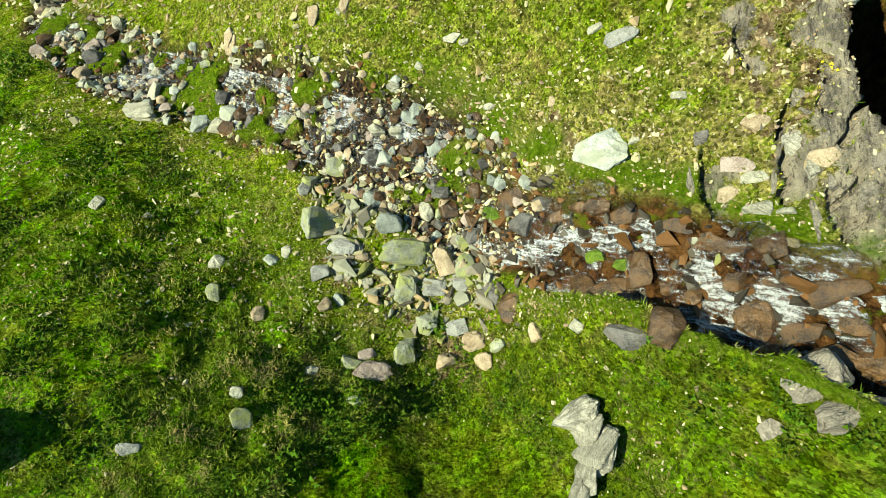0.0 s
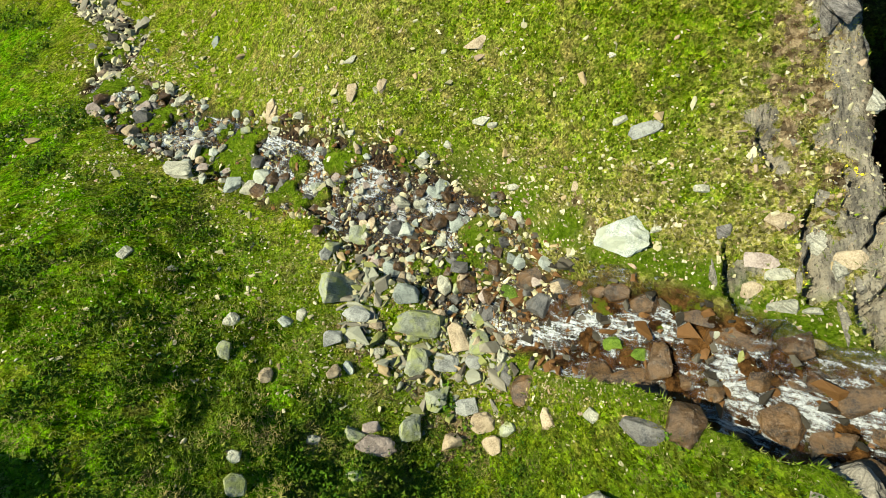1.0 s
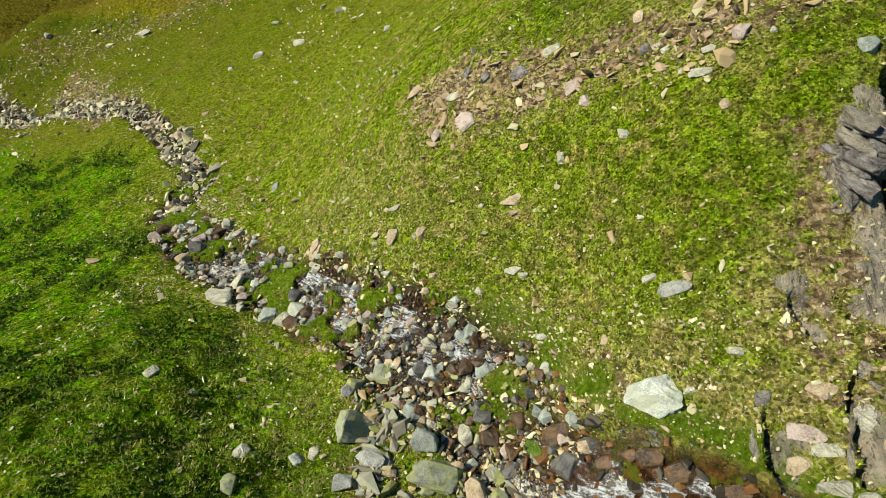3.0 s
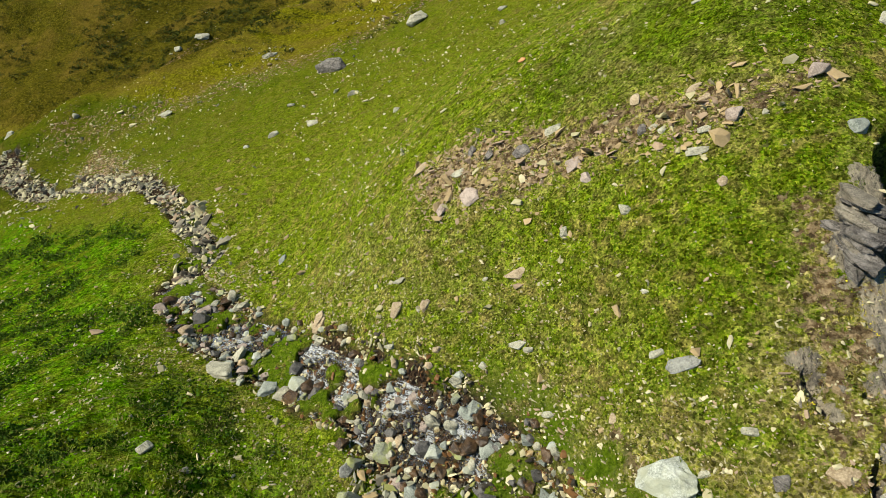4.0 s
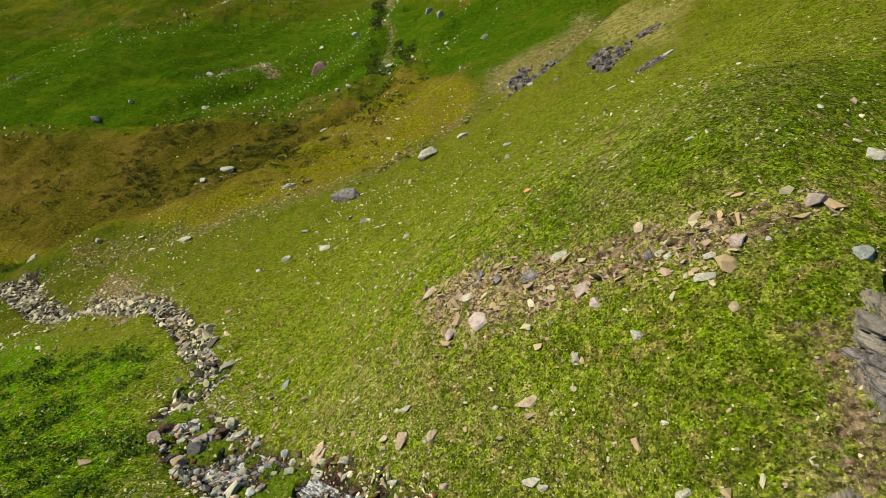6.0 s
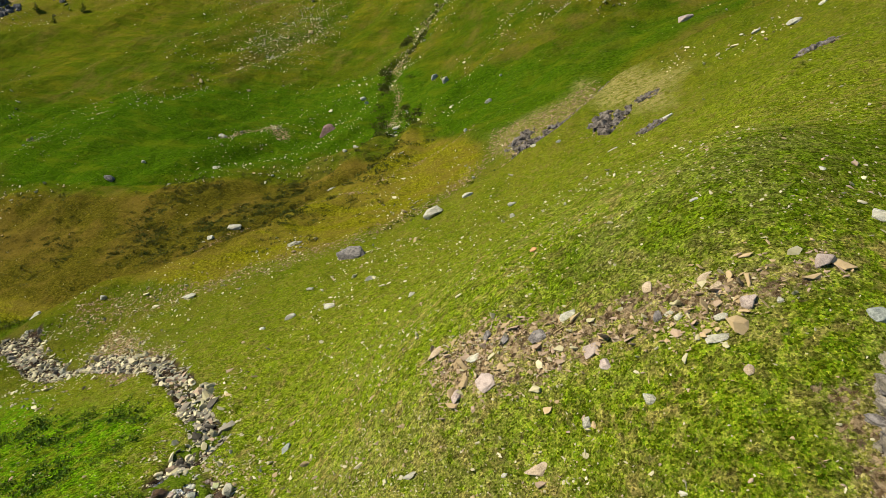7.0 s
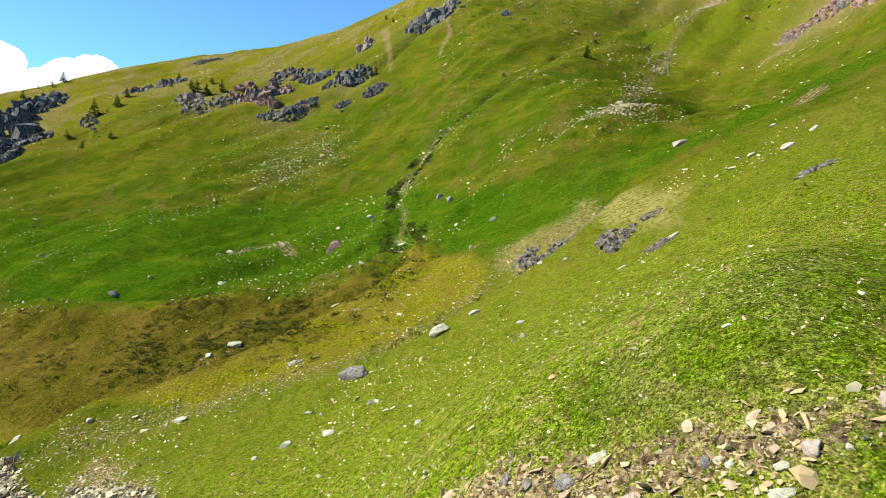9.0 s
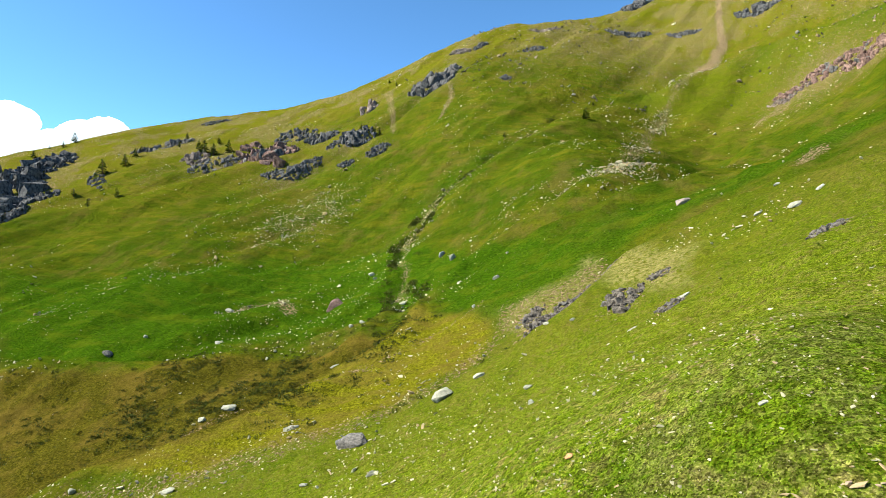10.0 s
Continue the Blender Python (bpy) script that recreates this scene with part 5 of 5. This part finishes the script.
bushes("dwarf_shrubs", M_SHRUB, "dark green bilberry and alpenrose dwarf shrubs", x, y, np.clip(np.exp(dice.normal(-1.3, 0.42, len(x))), 0.12, 0.7) * (0.9 + np.hypot(x, y) / 90), 46, 0.20, "shrubs")
M_CUSHION = blades_material("juniper", (0.022, 0.034, 0.003), (0.070, 0.086, 0.008), (0.072, 0.060, 0.010))
x, y = dice.uniform(-170, -30, 40000), dice.uniform(86, 142, 40000)
x, y = keep(x, y, np.maximum(0.40 * inside(x, y, BUSHES, 12), 0.06 * inside(x, y, OLIVE, 3)) * smooth(-0.9, 0.7, ripple(0.8 * x + 0.6 * y, 0.8 * y - 0.6 * x, 7, 54) + 0.8 * ripple(x, y, 2.6, 55)))
bushes("hill_shrubs", M_CUSHION, "low dark juniper cushions on the olive knoll", x, y, 0.22 + 0.75 * dice.uniform(0, 1, len(x)) ** 2, 22, 0.28, "shrubs")
x, y = beside(GULLY, 4600, 1.7)
g, s = along(x, y, GULLY)
x, y = bent(x, y, -1)
x, y = keep(x, y, smooth(0.9, 1.4, g) * (1 - smooth(2.6, 3.4, g)) * (1 - 0.85 * smooth(0.40, 0.65, s)) * smooth(-0.3, 0.4, ripple(x, y, 9, 59)))
bushes("gully_shrubs", M_CUSHION, "dark low shrubs on the banks of the gully", x, y, dice.uniform(0.5, 1.3, len(x)), 20, 0.30, "shrubs")
for crest, n, back in ((RIDGES[1], 1100, 7.0), (RIDGES[2], 500, 6.0)):
    line = [(q[0], q[1], 2.0) for q in crest[0][:9]]
    x, y = beside(line, n, 0.9)
    side, t = beyond(x, y, crest[0])
    x, y = keep(x, y, smooth(1.0, 2.5, side + 1.5) * (t < (0.9 if n > 600 else 0.42)) * smooth(-0.4, 0.4, ripple(x, y, 5, 76)))
    x, y = x - back * 0.5, y + back * 0.35
    bushes("hollow_shrubs", M_CUSHION, "dark shrubs along the hollow behind a grassy spur", x, y, dice.uniform(0.25, 0.85, len(x)), 24, 0.28, "shrubs")
x, y = scatter(9000, 9, 40)
d, s = along(x, y, STREAM)
x, y = keep(x, y, islets(x, y, d, s))
bushes("stream_moss", M_GRASS, "bright green moss and grass islets in the stream bed", x, y, dice.uniform(0.08, 0.22, len(x)), 20, 0.3, "moss")

s = Shader("flower_petals")
M_FLOWER = s.finish(s.mix(s.island(), (0.62, 0.50, 0.02), (0.75, 0.66, 0.06)), 0.7)
x, y = dice.uniform(8, 12, 2600), dice.uniform(5, 17, 2600)
x, y = keep(x, y, inside(x, y, RIB, 0.8) * smooth(0.25, 0.7, ripple(x, y, 1.1, 57)))
tufts("yellow_flowers", M_FLOWER, "small yellow flowers between the slate slabs", x, y, dice.uniform(0.05, 0.10, len(x)), 4, 1.2, 0.4, "flowers")
# ---------- the slate rib beside the cleft ----------
def slab(parent, x, y, size, strike, dip, lift, stone="slate", fine=3):
    me = stone_mesh("slab", size, int(dice.integers(12, 20)), fine, 0.11, 5)
    me.materials.append(STONE[stone])
    ob = new("slab", me)
    ob.parent = parent
    z = float(land(np.array([x]), np.array([y]))[0])
    ob.matrix_basis = Matrix.Translation((x, y, z + lift)) @ pose(0, 0, 0, 0, 0, strike) @ pose(0, 0, 0, dip, dice.uniform(-6, 6), 0)
    return ob


rib = tagged(new("slate_outcrop"), "tilted grey slate slabs breaking out of the slope", "rock outcrop", "rock outcrops")
for _ in range(26):
    y = dice.uniform(6.0, 14.5)
    x = 12.3 - 0.06 * (y - 5) - abs(dice.normal(0, 0.55))
    thick = dice.uniform(0.3, 0.5)
    ob = slab(rib, x, y, (dice.uniform(0.6, 1.6), dice.uniform(0.4, 0.8), thick), 0, 0, dice.uniform(-0.10, 0.03) - thick / 2, ("slate", "brown", "brown", "fin", "brown")[int(dice.integers(0, 5))], 2)
    ob.matrix_basis = Matrix.Translation(ob.matrix_basis.translation) @ tilt_at(x - 0.6, y, 0.8) @ pose(0, 0, 0, dice.uniform(-12, 4), dice.uniform(-5, 5), dice.normal(-70, 14))
for crack in CRACKS:
    (x0, y0, _), (x1, y1, _) = crack[0], crack[-1]
    x, y, length = (x0 + x1) / 2 - 0.36, (y0 + y1) / 2, math.hypot(x1 - x0, y1 - y0)
    ob = slab(rib, x, y, (length * 0.9, 0.36, 0.5), 0, 0, -0.25, "brown", 2)
    ob.matrix_basis = Matrix.Translation(ob.matrix_basis.translation) @ tilt_at(x - 0.3, y, 0.8) @ pose(0, 0, 0, -7, 0, math.degrees(math.atan2(y1 - y0, x1 - x0)))
head = tagged(new("slate_outcrop"), "dark layered slate knob at the cleft's edge", "rock outcrop", "rock outcrops")
for i in range(18):
    slab(head, 10.9 + dice.uniform(-0.5, 0.5), 15.8 + dice.uniform(-1.0, 1.2), (dice.uniform(0.9, 1.9), dice.uniform(0.5, 1.0), dice.uniform(0.3, 0.55)), dice.normal(-62, 16), dice.uniform(-26, -4), -0.12 + 0.045 * i, ("slate", "brown", "slate")[i % 3])
spire = tagged(new("slate_outcrop"), "pale upright slate fins beside the stream bank", "rock outcrop", "rock outcrops")
for x, y, size, turn, dip in ((4.65, 1.05, (1.8, 1.0, 2.0), 42, 16), (5.05, 0.45, (1.2, 0.7, 1.5), 55, 20), (5.3, -0.2, (1.7, 1.0, 2.0), 55, 14), (4.9, -0.95, (1.4, 0.7, 1.5), 62, 16), (4.5, -1.6, (1.5, 0.6, 1.2), 60, 14)):
    slab(spire, x, y, size, turn, dip, 0.2, "fin")
bank = tagged(new("slate_outcrop"), "flat weathered slate slabs in the grassy bank", "rock outcrop", "rock outcrops")
for x, y, size, turn in ((9.9, 1.7, (2.0, 1.2, 0.5), 20), (10.3, 0.8, (2.1, 0.9, 0.4), 25), (10.9, 1.2, (1.2, 0.9, 0.5), 10), (9.2, 0.5, (1.1, 0.5, 0.4), 30)):
    slab(bank, x, y, size, turn, -10, -0.13, "brown")
# an added tall rock out of view, there to cast a shadow on the western bank
west_mesh = stone_mesh("boulder", (2.6, 2.8, 6.6), 20, 3, 0.07, 1.5)
west_mesh.materials.append(STONE["grey"])
west = tagged(new("boulder", west_mesh), "unseen tall grey boulder added to shade the western bank", "rock", "stones on the slope")
west.matrix_world = Matrix.Translation((-17.3, -1.0, float(land(np.array([-17.3]), np.array([-1.0]))[0]) + 1.5))

# ---------- the stream's water ----------
def water_material():
    s = Shader("stream_water")
    lay = s.node("ShaderNodeCombineXYZ")
    s.link(s.attr("run"), lay.inputs[0])
    s.link(s.attr("side"), lay.inputs[1])
    streak = s.noise(3.0, 6, 0.7, at=lay.outputs[0], stretch=(0.45, 2.6, 1))
    froth = s.noise(6.5, 8, 0.85)
    white = s.math("ADD", s.attr("foam"), s.math("ADD", s.ramp(streak, 0.36, 0.64, (-0.65, 0.65)), s.ramp(froth, 0.36, 0.64, (-0.65, 0.65))))
    white = s.ramp(white, 0.40, 1.75, (0, 0.92))
    clear = s.node("ShaderNodeBsdfTransparent")
    clear.inputs[0].default_value = (0.86, 0.78, 0.66, 1)
    gloss = s.node("ShaderNodeBsdfGlossy")
    gloss.inputs["Roughness"].default_value = 0.16
    gloss.inputs["Color"].default_value = (0.9, 0.95, 1, 1)
    bend = s.node("ShaderNodeFresnel")
    bend.inputs[0].default_value = 1.33
    wave = s.node("ShaderNodeBump")
    wave.inputs["Strength"].default_value, wave.inputs["Distance"].default_value = 1.0, 0.12
    s.link(s.math("ADD", streak, froth), wave.inputs["Height"])
    for n in (gloss, bend):
        s.link(wave.outputs[0], n.inputs["Normal"])
    sheet = s.node("ShaderNodeMixShader")
    s.link(s.math("MULTIPLY", bend.outputs[0], 0.4), sheet.inputs[0])
    s.link(clear.outputs[0], sheet.inputs[1])
    s.link(gloss.outputs[0], sheet.inputs[2])
    s.link(wave.outputs[0], s.out.inputs["Normal"])
    s.finish((0.66, 0.68, 0.67), 0.6)
    both = s.node("ShaderNodeMixShader")
    s.link(white, both.inputs[0])
    s.link(sheet.outputs[0], both.inputs[1])
    s.link(s.out.outputs[0], both.inputs[2])
    s.link(both.outputs[0], s.tree.nodes["Material Output"].inputs["Surface"])
    return s.mat


CHUTES = [[(13.9, 3.0, 0.6), (11.3, 3.9, 0.75), (10.6, 4.0, 0.65), (9.3, 3.9, 0.75), (8.2, 3.4, 0.55)], [(7.1, 7.2, 0.25), (8.0, 6.0, 0.3), (8.7, 4.9, 0.4), (8.9, 4.3, 0.5)],
          [(7.1, 6.8, 0.33), (6.1, 7.0, 0.4), (4.7, 7.4, 0.45), (3.4, 7.3, 0.45), (2.3, 7.0, 0.55)], [(5.1, 5.4, 0.33), (4.1, 5.4, 0.42), (3.3, 6.1, 0.35), (2.5, 7.1, 0.45)],
          [(-0.6, 11.5, 0.3), (-1.3, 13.0, 0.3), (-2.2, 13.9, 0.3)], [(2.0, 7.6, 0.4), (1.0, 9.0, 0.35), (-0.3, 11.0, 0.3)]]
i = np.linspace(0, 13, 420)[:, None] + np.zeros((1, 56))
v = np.linspace(-1, 1, 56)[None, :] + np.zeros_like(i)
j = np.minimum(i.astype(int), 21)
spot = course[j] + (course[j + 1] - course[j]) * (i - j)[..., None]
step = course[np.minimum(j + 1, 22)] - course[np.maximum(j - 1, 0)]
norm = np.hypot(step[..., 0], step[..., 1])
half = spot[..., 2] * (0.97 - 0.30 * smooth(6.5, 8.5, i))
wander = 0.35 * np.sin(i * 2.1) * smooth(6.5, 8.5, i)
wx = spot[..., 0] - step[..., 1] / norm * (v * half + wander)
wy = spot[..., 1] + step[..., 0] / norm * (v * half + wander)
d, s = along(wx, wy, STREAM)
wz = hillside(wx, wy) + 0.10 * ripple(wx, wy, 2.7, 5) - (0.75 - 0.25 * smooth(0.3, 0.5, s)) * (1 - smooth(0.62, 1.12, d)) + 0.05
wz += (1 - smooth(0.20, 0.30, s)) * (ledges(wz) + 0.20) + 0.05 * ripple(wx, wy, 0.5, 61) + 0.03 * ripple(wx, wy, 0.22, 62)
foam = np.zeros_like(wx)
for chute in CHUTES:
    q, _ = along(wx, wy, chute)
    foam = np.maximum(foam, 1.0 - 0.62 * np.minimum(q / 1.35, 1.35) ** 1.3)
steep = np.abs(np.gradient(wz, axis=0)) / np.maximum(np.hypot(np.gradient(wx, axis=0), np.gradient(wy, axis=0)), 1e-3)
foam = np.clip(np.maximum(foam, 0.06 + 0.35 * smooth(0.5, 1.4, steep)), 0, 1)
foam = np.maximum(foam, smooth(6.5, 8.5, i) * (0.85 * smooth(0.0, 0.5, ripple(wx, wy, 1.6, 65) + 0.5 * ripple(wx, wy, 0.6, 66))))
rows, cols = wx.shape
quad = (np.arange(rows - 1)[:, None] * cols + np.arange(cols - 1)[None, :]).ravel()
water_mesh = mesh_from("stream_water", np.stack([wx, wy, wz], -1).reshape(-1, 3), np.stack([quad, quad + 1, quad + cols + 1, quad + cols], -1), True)
run = np.cumsum(np.hypot(np.gradient(wx, axis=0), np.gradient(wy, axis=0)), axis=0)
for name, values in (("foam", foam), ("run", run), ("side", v * half)):
    water_mesh.attributes.new(name, "FLOAT", "POINT").data.foreach_set("value", values.astype(np.float32).ravel())
water_mesh.materials.append(water_material())
tagged(new("water", water_mesh), "clear mountain stream with white foaming cascades", "water", kind="structure")

# ---------- conifers ----------
def needles():
    s = Shader("needles")
    return s.finish(s.mix(s.ramp(s.noise(1.5, 4, 0.6), 0.35, 0.65), s.mix(s.island(), (0.022, 0.050, 0.006), (0.064, 0.110, 0.012)), (0.075, 0.125, 0.014)), 0.8)


def bark():
    s = Shader("bark")
    return s.finish(s.mix(s.noise(6, 5, 0.7, stretch=(1, 1, 0.2)), (0.06, 0.045, 0.03), (0.16, 0.12, 0.09)), 0.9)


M_NEEDLES, M_BARK = needles(), bark()


def conifer_thing(seed):
    """A larch or spruce one metre high, to be set at its true height."""
    rng = np.random.default_rng(seed)
    tree = new("conifer")
    bm = bmesh.new()
    bmesh.ops.create_cone(bm, cap_ends=True, segments=7, radius1=0.022, radius2=0.004, depth=0.95, matrix=Matrix.Translation((0, 0, 0.44)))
    me = bpy.data.meshes.new("trunk")
    bm.to_mesh(me)
    bm.free()
    me.materials.append(M_BARK)
    new("trunk", me).parent = tree
    v = []
    for k in range(46):
        h = 0.10 + 0.88 * (k / 45) ** 0.9
        reach = (0.27 * (1 - h) ** 0.8 + 0.02) * rng.uniform(0.6, 1.15)
        a = k * 2.4 + rng.uniform(-0.4, 0.4)
        for m in range(5):
            q = a + rng.uniform(-0.45, 0.45)
            r = reach * rng.uniform(0.5, 1.0)
            tip = np.array([r * math.cos(q), r * math.sin(q), h - 0.35 * r + rng.uniform(-0.015, 0.015)])
            root = np.array([0.25 * r * math.cos(a), 0.25 * r * math.sin(a), h + 0.02])
            wide = np.array([-math.sin(q), math.cos(q), 0]) * 0.22 * r
            v += [root - wide * 0.6, root + wide * 0.6, (root + tip) / 2 + wide + (0, 0, 0.01), tip]
            v += [root - wide * 0.6, (root + tip) / 2 + wide + (0, 0, 0.01), tip, (root + tip) / 2 - wide]
    me = mesh_from("crown", np.array(v), np.arange(len(v)).reshape(-1, 4))
    me.materials.append(M_NEEDLES)
    new("crown", me).parent = tree
    return tagged(tree, "small dark green conifer on the rocky hillside", "tree", "conifers on the ridge")


TREES = [conifer_thing(n) for n in (3, 8, 21)]
planted = 0


def conifer(x, y, height):
    global planted
    m = Matrix.Translation((x, y, float(land(np.array([x]), np.array([y]))[0]) - 0.1)) @ Matrix.Rotation(planted * 1.7, 4, "Z") @ Matrix.Diagonal((height * 1.9, height * 1.9, height * 0.95, 1))
    if planted < 3:
        TREES[planted].matrix_world = m
    else:
        base = TREES[planted % 3]
        made = copy_thing(base, Matrix.Identity(4))
        made.matrix_basis = m
    planted += 1


conifer(-370.2, 342.3, 8.6)
conifer(-372.7, 334.5, 5.3)
conifer(-395.0, 342.8, 5.0)
conifer(-380.0, 317.4, 6.8)
conifer(-282.1, 306.6, 7.1)
conifer(-232.7, 311.0, 9.9)
conifer(-224.2, 308.6, 8.9)
conifer(-243.6, 319.7, 7.7)
conifer(-216.9, 314.3, 8.9)
conifer(-238.3, 334.2, 5.2)
conifer(-273.2, 346.0, 5.6)
conifer(-280.8, 279.0, 10.8)
conifer(-276.4, 291.9, 8.5)
conifer(-278.2, 271.6, 5.7)
conifer(-244.4, 252.3, 5.2)
conifer(-241.7, 230.9, 4.5)
conifer(-269.6, 248.4, 4.6)
conifer(8.6, 284.7, 6.7)
conifer(-31.1, 269.7, 2.9)
conifer(-128.5, 325.0, 5.2)
conifer(-112.5, 314.4, 5.7)
conifer(-137.8, 410.1, 3.8)
conifer(-127.5, 395.5, 3.6)
conifer(14.2, 325.1, 2.8)
conifer(-289.6, 319.7, 4.6)
conifer(-267.4, 330.5, 4.5)

# ---------- a fair-weather cloud behind the ridge ----------
def cloud_material():
    s = Shader("cloud")
    s.out.inputs["Subsurface Weight"].default_value = 0.0
    # a faint even glow stands in for sunlight scattered through the cloud
    s.out.inputs["Emission Color"].default_value = (1.0, 0.98, 0.94, 1)
    s.out.inputs["Emission Strength"].default_value = 0.35
    return s.finish(s.mix(s.noise(0.006, 4, 0.5), (0.93, 0.93, 0.93), (0.97, 0.97, 0.96)), 1.0)


puffs_v, puffs_f, count = [], [], 0
v0, f0 = BALL
for k in range(64):
    a = dice.uniform(-1, 1)
    size = dice.uniform(90, 135) * (1 - 0.25 * abs(a))
    centre = np.array([-2500 + 640 * a * 0.64 + dice.uniform(-40, 40), 2040 + 640 * a * 0.77, 560 + dice.uniform(-220, 50) * (1 - 0.4 * max(a, 0))])
    lumps = np.array([noise.fractal(Vector(p * 2.2 + k), 0.9, 2.0, 4) for p in v0])
    puffs_v.append(centre + v0 * size * (1 + 0.14 * lumps[:, None]) * (1, 1, 0.75))
    puffs_f.append(f0 + count)
    count += len(v0)
cloud_mesh = mesh_from("cloud", np.concatenate(puffs_v), np.concatenate(puffs_f), True)
cloud_mesh.materials.append(cloud_material())
tagged(new("cloud", cloud_mesh), "bright white cumulus cloud behind the ridge", "cloud", kind="structure")
